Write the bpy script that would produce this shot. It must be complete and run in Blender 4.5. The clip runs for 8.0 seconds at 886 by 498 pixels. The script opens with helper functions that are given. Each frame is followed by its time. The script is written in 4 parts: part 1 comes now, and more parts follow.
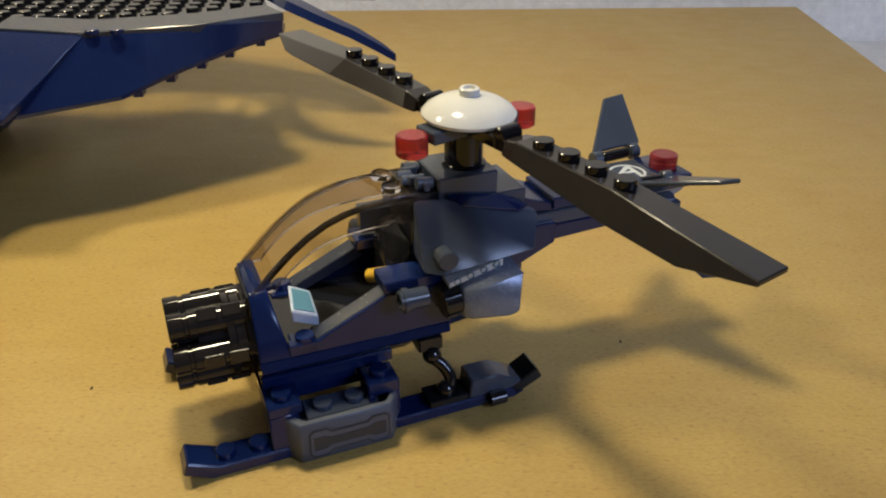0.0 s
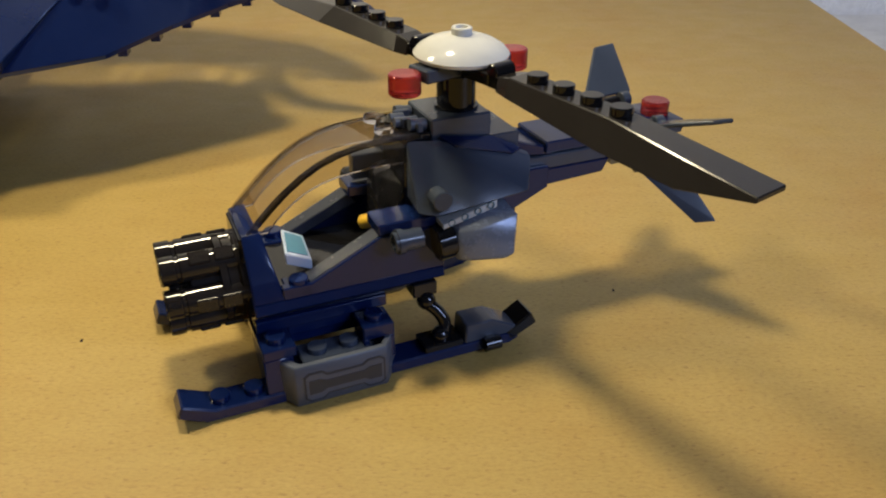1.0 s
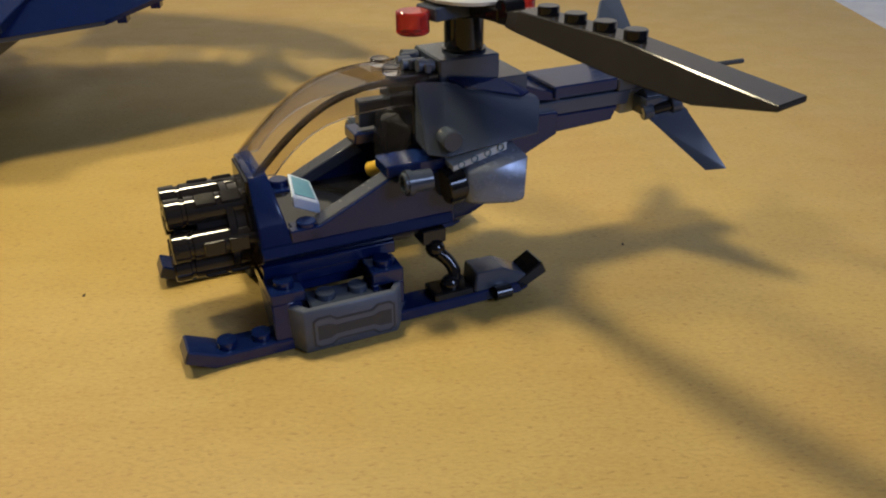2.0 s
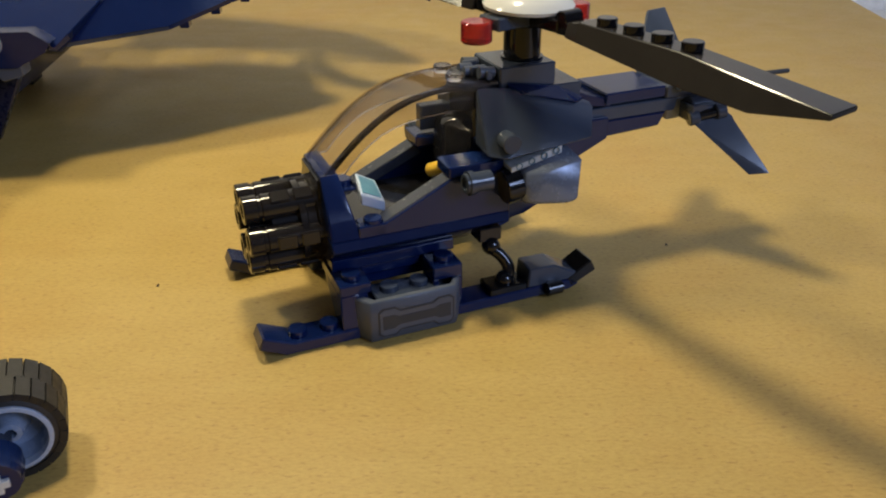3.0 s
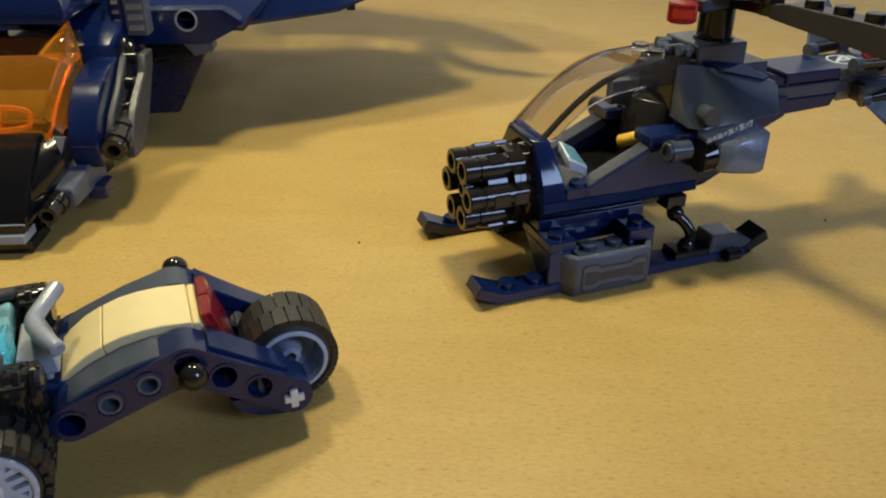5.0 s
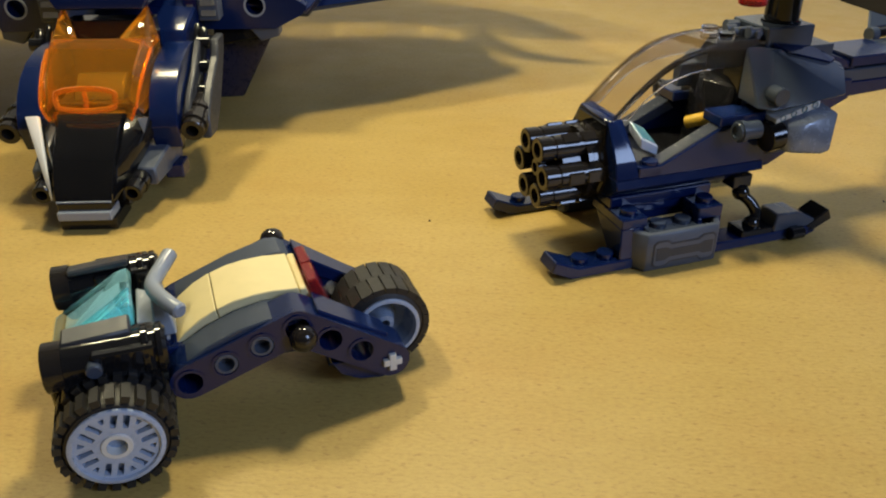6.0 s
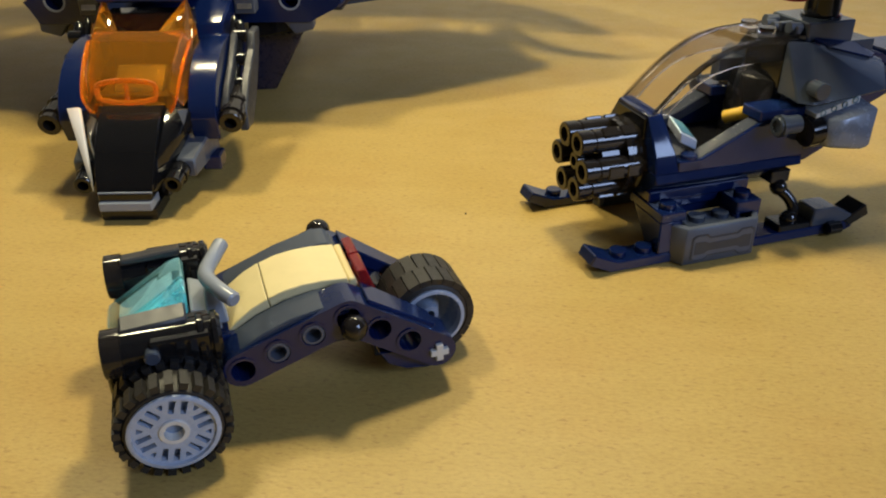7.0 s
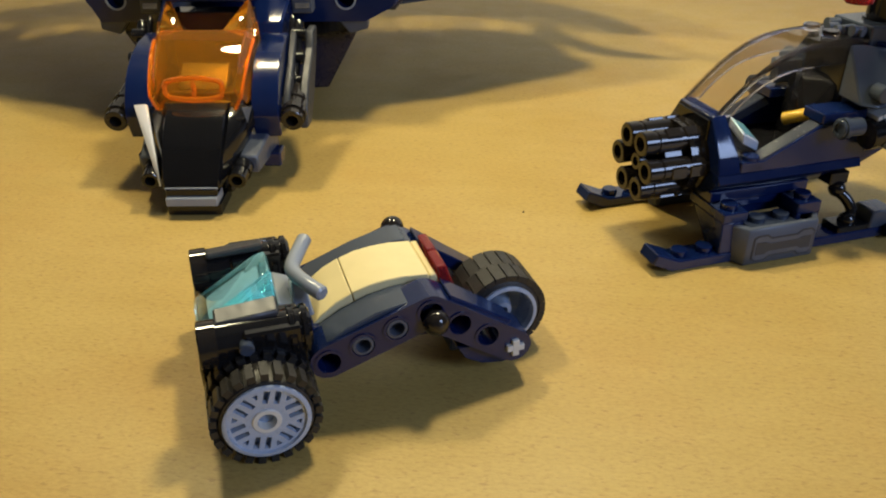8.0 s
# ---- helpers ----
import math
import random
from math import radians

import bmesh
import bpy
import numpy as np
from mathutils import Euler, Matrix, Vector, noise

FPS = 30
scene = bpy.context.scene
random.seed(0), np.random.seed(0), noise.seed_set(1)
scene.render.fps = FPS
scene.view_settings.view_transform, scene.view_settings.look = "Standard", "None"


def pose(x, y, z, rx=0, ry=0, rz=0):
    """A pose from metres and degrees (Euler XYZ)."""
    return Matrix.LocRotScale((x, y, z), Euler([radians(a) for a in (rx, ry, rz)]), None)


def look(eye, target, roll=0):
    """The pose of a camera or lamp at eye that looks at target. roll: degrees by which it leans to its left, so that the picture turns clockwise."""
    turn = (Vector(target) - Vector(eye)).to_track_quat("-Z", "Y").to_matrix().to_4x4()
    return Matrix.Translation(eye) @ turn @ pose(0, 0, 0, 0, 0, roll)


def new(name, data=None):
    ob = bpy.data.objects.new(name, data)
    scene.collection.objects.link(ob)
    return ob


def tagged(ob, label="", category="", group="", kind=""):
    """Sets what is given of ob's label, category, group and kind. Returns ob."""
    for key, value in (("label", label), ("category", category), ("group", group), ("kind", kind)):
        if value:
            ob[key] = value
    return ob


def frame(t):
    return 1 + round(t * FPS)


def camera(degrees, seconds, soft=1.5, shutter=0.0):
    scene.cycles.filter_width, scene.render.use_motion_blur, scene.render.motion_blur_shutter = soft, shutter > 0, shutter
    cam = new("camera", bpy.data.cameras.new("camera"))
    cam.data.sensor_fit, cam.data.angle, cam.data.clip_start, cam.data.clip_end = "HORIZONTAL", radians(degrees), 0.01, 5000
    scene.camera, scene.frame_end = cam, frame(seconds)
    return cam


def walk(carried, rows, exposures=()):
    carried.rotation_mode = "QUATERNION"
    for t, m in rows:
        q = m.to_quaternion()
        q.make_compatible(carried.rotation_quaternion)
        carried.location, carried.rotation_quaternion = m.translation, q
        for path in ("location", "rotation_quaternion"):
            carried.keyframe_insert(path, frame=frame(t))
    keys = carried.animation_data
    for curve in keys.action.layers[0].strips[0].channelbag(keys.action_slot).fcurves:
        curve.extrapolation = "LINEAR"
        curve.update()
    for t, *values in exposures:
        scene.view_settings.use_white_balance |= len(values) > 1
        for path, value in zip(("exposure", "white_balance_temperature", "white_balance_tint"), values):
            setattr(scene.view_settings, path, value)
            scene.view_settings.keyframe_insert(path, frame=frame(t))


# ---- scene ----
cam = camera(57.6, 8.0, soft=2.0)
METRES, EYE, TILT, LEAN, TURN = 0.1405, 0.139, -28.87, 0.0, 0.0
ROWS = [
    (0.0, 0.0, 0.0, 0.0, -0.0, 0.0, 0.0),
    (0.5, 0.0044, -0.0083, -0.0058, -0.29, -0.02, 0.19),
    (1.0, -0.0178, 0.0073, -0.0857, -1.14, -0.61, 0.63),
    (2.5, -0.0644, 0.0082, -0.2214, -1.52, 0.37, 1.25),
    (3.0, -0.1188, -0.0494, -0.2091, -0.26, 0.29, 0.44),
    (3.5, -0.2266, -0.0744, -0.2358, 0.13, 0.5, -0.48),
    (4.0, -0.3078, -0.1052, -0.2483, 0.21, 0.46, -0.82),
    (4.5, -0.3777, -0.1397, -0.267, 1.05, 0.4, -1.1),
    (6.0, -0.5589, -0.2375, -0.3263, 2.86, -0.19, -1.51),
    (6.5, -0.6048, -0.2427, -0.3367, 3.42, -0.53, -1.8),
    (7.0, -0.6151, -0.2522, -0.3335, 3.6, -0.56, -1.91),
    (7.5, -0.6557, -0.2678, -0.3281, 3.96, -0.57, -2.01),
    (8.0, -0.7142, -0.2875, -0.338, 4.55, -0.76, -2.52),
]
walk(cam, [(t, pose(0, 0, EYE, TILT, LEAN, TURN) @ pose(METRES * x, METRES * y, METRES * z, 90 + pitch, roll, yaw)) for t, x, y, z, yaw, pitch, roll in ROWS],
     exposures=[(0.0, -0.30, 6500, 16), (2.5, -0.25, 6500, 15), (4.5, -0.2, 6500, 11), (6.0, -0.08, 6550, 9), (8.0, -0.06, 6650, 10)])

# ---- world and lights ----
world = bpy.data.worlds.new("room_dusk")
scene.world = world
world.use_nodes = True
wn = world.node_tree
sky = wn.nodes.new("ShaderNodeTexSky")
sky.sky_type, sky.sun_disc = "NISHITA", False
sky.sun_elevation, sky.sun_rotation = radians(12), radians(150)
wn.nodes["Background"].inputs["Strength"].default_value = 0.08
wn.links.new(sky.outputs["Color"], wn.nodes["Background"].inputs["Color"])


def area_lamp(name, eye, target, sx, sy, power, colour):
    data = bpy.data.lights.new(name, "AREA")
    data.shape, data.size, data.size_y, data.energy, data.color = "RECTANGLE", sx, sy, power, colour
    ob = new(name, data)
    ob.matrix_world = look(eye, target)
    return ob


def bulb_light(name, place, power, colour, radius):
    data = bpy.data.lights.new(name, "POINT")
    data.energy, data.color, data.shadow_soft_size = power, colour, radius
    ob = new(name, data)
    ob.location = place
    return ob


# two warm bulbs hanging low over the toys, cool daylight from a window behind the camera
BULBS = ((-0.062, 0.235, 0.37), (-0.255, 0.25, 0.355))
bulb_light("bulb_light", BULBS[0], 4.0, (1.0, 0.895, 0.57), 0.026)
bulb_light("bulb_light", BULBS[1], 2.8, (1.0, 0.895, 0.57), 0.026)
area_lamp("window_light", (0.98, -0.68, 0.72), (-0.04, 0.25, 0.0), 0.6, 0.55, 14.5, (0.46, 0.62, 1.0))


# ---- materials ----
def material(name):
    m = bpy.data.materials.new(name)
    m.use_nodes = True
    t = m.node_tree
    return m, t, t.nodes["Principled BSDF"]


def link(t, a, b):
    t.links.new(a, b)


def tex_noise(t, scale, detail=4.0, rough=0.55, vec=None):
    n = t.nodes.new("ShaderNodeTexNoise")
    n.inputs["Scale"].default_value, n.inputs["Detail"].default_value, n.inputs["Roughness"].default_value = scale, detail, rough
    if vec is not None:
        link(t, vec, n.inputs["Vector"])
    return n


def ramp(t, fac, stops):
    r = t.nodes.new("ShaderNodeValToRGB")
    while len(r.color_ramp.elements) < len(stops):
        r.color_ramp.elements.new(0.5)
    for e, (p, c) in zip(r.color_ramp.elements, stops):
        e.position, e.color = p, (*c, 1) if len(c) == 3 else c
    link(t, fac, r.inputs["Fac"])
    return r


def coords(t):
    return t.nodes.new("ShaderNodeTexCoord").outputs["Object"]


def bump(t, height, strength, dist, bsdf):
    b = t.nodes.new("ShaderNodeBump")
    b.inputs["Strength"].default_value, b.inputs["Distance"].default_value = strength, dist
    link(t, height, b.inputs["Height"])
    link(t, b.outputs["Normal"], bsdf.inputs["Normal"])


def plastic(name, colour, rough=0.2, metallic=0.0):
    """Moulded plastic: faint mottling, fine scratches and handling marks in the gloss."""
    m, t, b = material(name)
    v = coords(t)
    n1 = tex_noise(t, 90, 5, 0.6, v)
    lo, hi = tuple(c * 0.95 for c in colour), tuple(min(1, c * 1.05 + 0.001) for c in colour)
    link(t, ramp(t, n1.outputs["Fac"], [(0.3, lo), (0.7, hi)]).outputs["Color"], b.inputs["Base Color"])
    n2 = tex_noise(t, 420, 6, 0.7, v)
    link(t, ramp(t, n2.outputs["Fac"], [(0.4, (rough * 0.85,) * 3), (0.8, (rough * 1.35,) * 3)]).outputs["Color"], b.inputs["Roughness"])
    b.inputs["Metallic"].default_value = metallic
    n3 = tex_noise(t, 160, 3, 0.5, v)
    bump(t, n3.outputs["Fac"], 0.03, 0.0004, b)
    return m


def clear(name, colour, rough=0.05, ior=1.3, trans=1.0):
    m, t, b = material(name)
    b.inputs["Base Color"].default_value = (*colour, 1)
    b.inputs["Transmission Weight"].default_value = trans
    b.inputs["IOR"].default_value = ior
    n = tex_noise(t, 300, 4, 0.6, coords(t))
    link(t, ramp(t, n.outputs["Fac"], [(0.4, (rough * 0.6,) * 3), (0.8, (rough * 2.2,) * 3)]).outputs["Color"], b.inputs["Roughness"])
    return m


NAVY = plastic("navy_plastic", (0.0038, 0.0122, 0.064), 0.17)
# navy darkened for the landing leg, in place of the wing's shadow
DARKENED_NAVY = plastic("darkened_navy_plastic", (0.005, 0.009, 0.034), 0.3)
SLATE = plastic("slate_plastic", (0.030, 0.035, 0.050), 0.24)
BLACK = plastic("black_plastic", (0.007, 0.007, 0.008), 0.09)
DGREY = plastic("dark_grey_plastic", (0.049, 0.062, 0.090), 0.19)
MGREY = plastic("mid_grey_plastic", (0.078, 0.092, 0.122), 0.44)
ARM_GREY = plastic("matt_grey_plastic", (0.040, 0.042, 0.048), 0.42)
LGREY = plastic("light_grey_plastic", (0.27, 0.30, 0.35), 0.18)
SILVER = plastic("silver_plastic", (0.185, 0.215, 0.275), 0.26, 0.2)
GUNMETAL = plastic("smoky_black_plastic", (0.017, 0.014, 0.012), 0.07)
BLADE = plastic("brown_grey_plastic", (0.026, 0.023, 0.021), 0.17)
WHITE = plastic("white_plastic", (0.66, 0.66, 0.62), 0.12)
TAN = plastic("tan_plastic", (0.84, 0.70, 0.36), 0.2)
YELLOW = plastic("yellow_plastic", (0.55, 0.34, 0.03), 0.3)
PRINT_WHITE = plastic("white_print", (0.62, 0.66, 0.68), 0.3)
PRINT_BLUE = plastic("blue_print", (0.06, 0.17, 0.24), 0.4)
PRINT_DARK = plastic("dark_print", (0.026, 0.033, 0.046), 0.4)
RIM = plastic("rim_plastic", (0.40, 0.46, 0.56), 0.3)
# darker copy of the rim plastic, with the recess's shade in the colour
RIM_SHADED = plastic("rim_shaded_plastic", (0.25, 0.31, 0.41), 0.28)
RUBBER = plastic("tyre_rubber", (0.019, 0.017, 0.015), 0.5)
SMOKE = clear("smoke_clear", (0.66, 0.62, 0.60), 0.03, 1.22)
RED = clear("red_clear", (0.62, 0.05, 0.05), 0.06, 1.4, 0.72)
ORANGE = clear("orange_clear", (1.0, 0.46, 0.045), 0.02, 1.5, 0.93)
ORANGE_RIM = clear("orange_rim_clear", (1.0, 0.34, 0.03), 0.04, 1.45, 0.8)
TEAL = clear("teal_clear", (0.34, 0.90, 1.0), 0.03, 1.45, 0.92)
PANES = (SMOKE, ORANGE, ORANGE_RIM, TEAL)
# silver whitened to put the lamp's mirror glare into the colour
CHEEK = plastic("silver_glare_plastic", (0.95, 0.93, 0.88), 0.12, 0.2)
CHROME = plastic("bright_metal_plastic", (0.75, 0.73, 0.68), 0.1, 0.9)


def beech():
    """Pale yellow beech: short brown flecks along the grain, slow tone changes, a satin lacquer."""
    m, t, b = material("beech_wood")
    v = coords(t)
    mp = t.nodes.new("ShaderNodeMapping")
    mp.inputs["Scale"].default_value = (62, 150, 90)
    link(t, v, mp.inputs["Vector"])
    fleck = tex_noise(t, 7.0, 2, 0.5, mp.outputs["Vector"])
    fr = ramp(t, fleck.outputs["Fac"], [(0.60, (0, 0, 0)), (0.72, (1, 1, 1))])
    mp2 = t.nodes.new("ShaderNodeMapping")
    mp2.inputs["Scale"].default_value = (6, 20, 10)
    link(t, v, mp2.inputs["Vector"])
    grain = tex_noise(t, 6.0, 6, 0.6, mp2.outputs["Vector"])
    base = ramp(t, grain.outputs["Fac"], [(0.3, (0.515, 0.350, 0.098)), (0.55, (0.542, 0.371, 0.109)), (0.75, (0.566, 0.391, 0.120))])
    mix = t.nodes.new("ShaderNodeMixRGB")
    mix.inputs["Color2"].default_value = (0.34, 0.20, 0.055, 1)
    soft = t.nodes.new("ShaderNodeMath")
    soft.operation = "MULTIPLY"
    soft.inputs[1].default_value = 0.6
    link(t, fr.outputs["Color"], soft.inputs[0])
    link(t, soft.outputs[0], mix.inputs["Fac"])
    link(t, base.outputs["Color"], mix.inputs["Color1"])
    mp3 = t.nodes.new("ShaderNodeMapping")
    mp3.inputs["Scale"].default_value = (260, 620, 300)
    link(t, v, mp3.inputs["Vector"])
    pore = tex_noise(t, 2.2, 4, 0.7, mp3.outputs["Vector"])
    fine = t.nodes.new("ShaderNodeMixRGB")
    fine.blend_type = "MULTIPLY"
    fine.inputs["Fac"].default_value = 1.0
    link(t, mix.outputs["Color"], fine.inputs["Color1"])
    link(t, ramp(t, pore.outputs["Fac"], [(0.33, (0.86, 0.83, 0.79)), (0.5, (0.98, 0.98, 0.98)), (0.68, (1.06, 1.06, 1.08))]).outputs["Color"], fine.inputs["Color2"])
    blot = tex_noise(t, 14.0, 4, 0.6, v)
    mul = t.nodes.new("ShaderNodeMixRGB")
    mul.blend_type = "MULTIPLY"
    mul.inputs["Fac"].default_value = 1.0
    link(t, fine.outputs["Color"], mul.inputs["Color1"])
    link(t, ramp(t, blot.outputs["Fac"], [(0.3, (0.95, 0.88, 0.79)), (0.5, (0.97, 0.96, 0.93)), (0.7, (1.0, 1.01, 0.98))]).outputs["Color"], mul.inputs["Color2"])
    link(t, mul.outputs["Color"], b.inputs["Base Color"])
    r = tex_noise(t, 60, 4, 0.6, v)
    link(t, ramp(t, r.outputs["Fac"], [(0.3, (0.42,) * 3), (0.7, (0.56,) * 3)]).outputs["Color"], b.inputs["Roughness"])
    bump(t, fleck.outputs["Fac"], 0.08, 0.0008, b)
    return m


def plaster(name, colour, rough_scale=120, strength=0.6):
    m, t, b = material(name)
    v = coords(t)
    n = tex_noise(t, rough_scale, 5, 0.65, v)
    link(t, ramp(t, n.outputs["Fac"], [(0.35, tuple(c * 0.86 for c in colour)), (0.65, colour)]).outputs["Color"], b.inputs["Base Color"])
    b.inputs["Roughness"].default_value = 0.85
    bump(t, n.outputs["Fac"], strength, 0.004, b)
    return m


BEECH = beech()
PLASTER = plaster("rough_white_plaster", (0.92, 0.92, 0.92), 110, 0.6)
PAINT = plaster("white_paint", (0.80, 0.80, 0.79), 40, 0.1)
# unseen walls, ceiling and floor, coloured dark so less lamp light bounces back
WALL_DARKENED = plaster("beige_wall_darkened", (0.22, 0.20, 0.18), 40, 0.1)
CEIL_DARKENED = plaster("ceiling_darkened", (0.30, 0.29, 0.28), 40, 0.1)
FLOOR_DARKENED = plaster("grey_brown_floor_darkened", (0.12, 0.10, 0.085), 30, 0.15)
SPECK = plaster("dark_crumb", (0.05, 0.03, 0.02), 30, 0.1)

# ---- mesh helpers (millimetres in the thing's own axes) ----
MM = 0.001


def finish(bm, name, mat, smooth=35):
    bmesh.ops.recalc_face_normals(bm, faces=bm.faces)
    bmesh.ops.scale(bm, vec=(MM, MM, MM), verts=bm.verts)
    me = bpy.data.meshes.new(name)
    bm.to_mesh(me)
    bm.free()
    me.materials.append(mat)
    me.polygons.foreach_set("use_smooth", [True] * len(me.polygons))
    me.set_sharp_from_angle(angle=radians(smooth))
    return me


def part(name, bm, mat, parent, label="", smooth=35):
    ob = new(name, finish(bm, name, mat, smooth))
    ob.parent = parent
    ob.visible_shadow = mat not in PANES
    return tagged(ob, label)


def thing(name, m, label, category, group=""):
    ob = new(name)
    ob.empty_display_size = 0.02
    ob.matrix_world = m
    return tagged(ob, label, category, group)


def soft_edges(bm, geom_edges, width, seg=1):
    if width > 0:
        bmesh.ops.bevel(bm, geom=geom_edges, offset=width, segments=seg, affect="EDGES", profile=0.6, clamp_overlap=True)


def join(bm, other):
    me = bpy.data.meshes.new("tmp")
    other.to_mesh(me)
    other.free()
    bm.from_mesh(me)
    bpy.data.meshes.remove(me)


def hull(bm, pts, bev=0.3):
    b = bmesh.new()
    for p in pts:
        b.verts.new(p)
    out = bmesh.ops.convex_hull(b, input=b.verts)
    bmesh.ops.delete(b, geom=list({g for g in out["geom_interior"] if isinstance(g, bmesh.types.BMVert)}), context="VERTS")
    bmesh.ops.dissolve_limit(b, angle_limit=radians(4), verts=b.verts, edges=b.edges)
    soft_edges(b, b.edges[:], bev)
    join(bm, b)
    return bm


def box(bm, x0, x1, y0, y1, z0, z1, bev=0.3):
    return hull(bm, [(x, y, z) for x in (x0, x1) for y in (y0, y1) for z in (z0, z1)], bev)


def prism(bm, pts, axis, a0, a1, holes=(), bev=0.0):
    """A flat outline pushed along an axis; holes are (u, v, r) circles or outlines cut right through."""
    b = bmesh.new()

    def at(u, v, w):
        return {"x": (w, u, v), "y": (u, w, v), "z": (u, v, w)}[axis]

    loops = [list(pts)] + [h if len(h) > 3 else [(h[0] + h[2] * math.cos(k * math.tau / 20), h[1] + h[2] * math.sin(k * math.tau / 20)) for k in range(20)] for h in holes]
    edges = []
    for loop in loops:
        vs = [b.verts.new(at(u, v, a0)) for u, v in loop]
        edges += [b.edges.new((vs[i - 1], vs[i])) for i in range(len(vs))]
    if holes:
        bmesh.ops.triangle_fill(b, use_beauty=True, use_dissolve=False, edges=edges)
    else:
        b.faces.new([v for v in b.verts])
    b.normal_update()
    made = bmesh.ops.extrude_face_region(b, geom=b.faces[:])
    d = Vector(at(0, 0, a1 - a0))
    bmesh.ops.translate(b, vec=d, verts=[g for g in made["geom"] if isinstance(g, bmesh.types.BMVert)])
    bmesh.ops.recalc_face_normals(b, faces=b.faces)
    if bev:
        b.normal_update()
        soft_edges(b, [e for e in b.edges if len(e.link_faces) == 2 and e.calc_face_angle(0) > 0.5], bev)
    join(bm, b)
    return bm


def lathe(bm, profile, p0, axis, seg=24):
    """Turns (distance along axis, radius) pairs round the axis from p0."""
    b = bmesh.new()
    q = Vector(axis).to_track_quat("Z", "Y")
    rings = []
    for d, r in profile:
        rings.append([b.verts.new(Vector(p0) + q @ Vector((r * math.cos(k * math.tau / seg), r * math.sin(k * math.tau / seg), d))) for k in range(seg)])
    for r0, r1 in zip(rings, rings[1:]):
        for k in range(seg):
            b.faces.new((r0[k - 1], r0[k], r1[k], r1[k - 1]))
    if profile[0] != profile[-1]:
        for r in (rings[0], rings[-1]):
            b.faces.new(r)
    bmesh.ops.remove_doubles(b, verts=b.verts, dist=0.001)
    join(bm, b)
    return bm


def rod(bm, p0, p1, r, seg=20, bev=0.25):
    d = (Vector(p1) - Vector(p0)).length
    bev = min(bev, r * 0.4, d * 0.3)
    return lathe(bm, [(0, r - bev), (bev, r), (d - bev, r), (d, r - bev)], p0, Vector(p1) - Vector(p0), seg)


def tube(bm, p0, p1, r, ri, depth=2.0, seg=20):
    """A rod whose far end is a bored ring."""
    d = (Vector(p1) - Vector(p0)).length
    return lathe(bm, [(0, r), (d - 0.2, r), (d, r - 0.2), (d, ri), (d - depth, ri)], p0, Vector(p1) - Vector(p0), seg)


def stud(bm, x, y, z, r=2.4, h=1.7):
    return rod(bm, (x, y, z - 0.1), (x, y, z + h), r, 20, 0.22)


def loft(bm, sections, bev=0.0):
    """Closed skin over rings of the same number of points."""
    b = bmesh.new()
    rings = [[b.verts.new(p) for p in s] for s in sections]
    n = len(rings[0])
    for r0, r1 in zip(rings, rings[1:]):
        for k in range(n):
            b.faces.new((r0[k - 1], r0[k], r1[k], r1[k - 1]))
    b.faces.new(rings[0])
    b.faces.new(rings[-1])
    bmesh.ops.recalc_face_normals(b, faces=b.faces)
    if bev:
        b.normal_update()
        soft_edges(b, [e for e in b.edges if e.calc_face_angle(0) > 0.4], bev)
    join(bm, b)
    return bm


def bent_tube(bm, pts, r, seg=14):
    """A round bar through the points."""
    vs = [Vector(p) for p in pts]
    fine = []
    for i in range(len(vs) - 1):
        p0, p1, p2, p3 = vs[max(i - 1, 0)], vs[i], vs[i + 1], vs[min(i + 2, len(vs) - 1)]
        for k in range(6):
            s = k / 6
            fine.append(0.5 * ((2 * p1) + (p2 - p0) * s + (2 * p0 - 5 * p1 + 4 * p2 - p3) * s * s + (3 * p1 - p0 - 3 * p2 + p3) * s ** 3))
    fine.append(vs[-1])
    rings, up = [], Vector((0.3, 0.2, 1)).normalized()
    for i, p in enumerate(fine):
        d = (fine[min(i + 1, len(fine) - 1)] - fine[max(i - 1, 0)]).normalized()
        u = d.cross(up).normalized()
        w = u.cross(d)
        k = 0.75 if i in (0, len(fine) - 1) else 1.0
        rings.append([p + (u * math.cos(a * math.tau / seg) + w * math.sin(a * math.tau / seg)) * r * k for a in range(seg)])
    return loft(bm, rings)


def mirror_y(pts, yc=0.0):
    return [(x, 2 * yc - y, z) for x, y, z in pts]


B = bmesh.new

# ---- the room ----
def slab(name, x0, x1, y0, y1, z0, z1, mat, label, bev=0.0):
    ob = new(name, finish(box(B(), x0, x1, y0, y1, z0, z1, bev), name, mat))
    return tagged(ob, label, name.split("_")[0], kind="structure")


# floor, ceiling and three walls are unseen; dark colours deepen the shadows
slab("floor", -1700, 1700, -850, 720, -790, -740, FLOOR_DARKENED, "unseen grey brown floor under the table, darkened to cut bounced light")
slab("ceiling", -1700, 1700, -850, 720, 1560, 1600, CEIL_DARKENED, "unseen grey ceiling, darkened to cut bounced light")
slab("wall_north", -1700, 1700, 672, 720, -740, 1560, PLASTER, "rough white plastered wall behind the table")
slab("wall_west", -1700, -1650, -800, 672, -740, 1560, WALL_DARKENED, "unseen beige wall, darkened to cut bounced light")
slab("wall_east", 1650, 1700, -800, 672, -740, 1560, WALL_DARKENED, "unseen beige wall, darkened to cut bounced light")
slab("wall_south", -1650, 1650, -850, -800, -740, 1560, WALL_DARKENED, "unseen beige wall, darkened to cut bounced light")

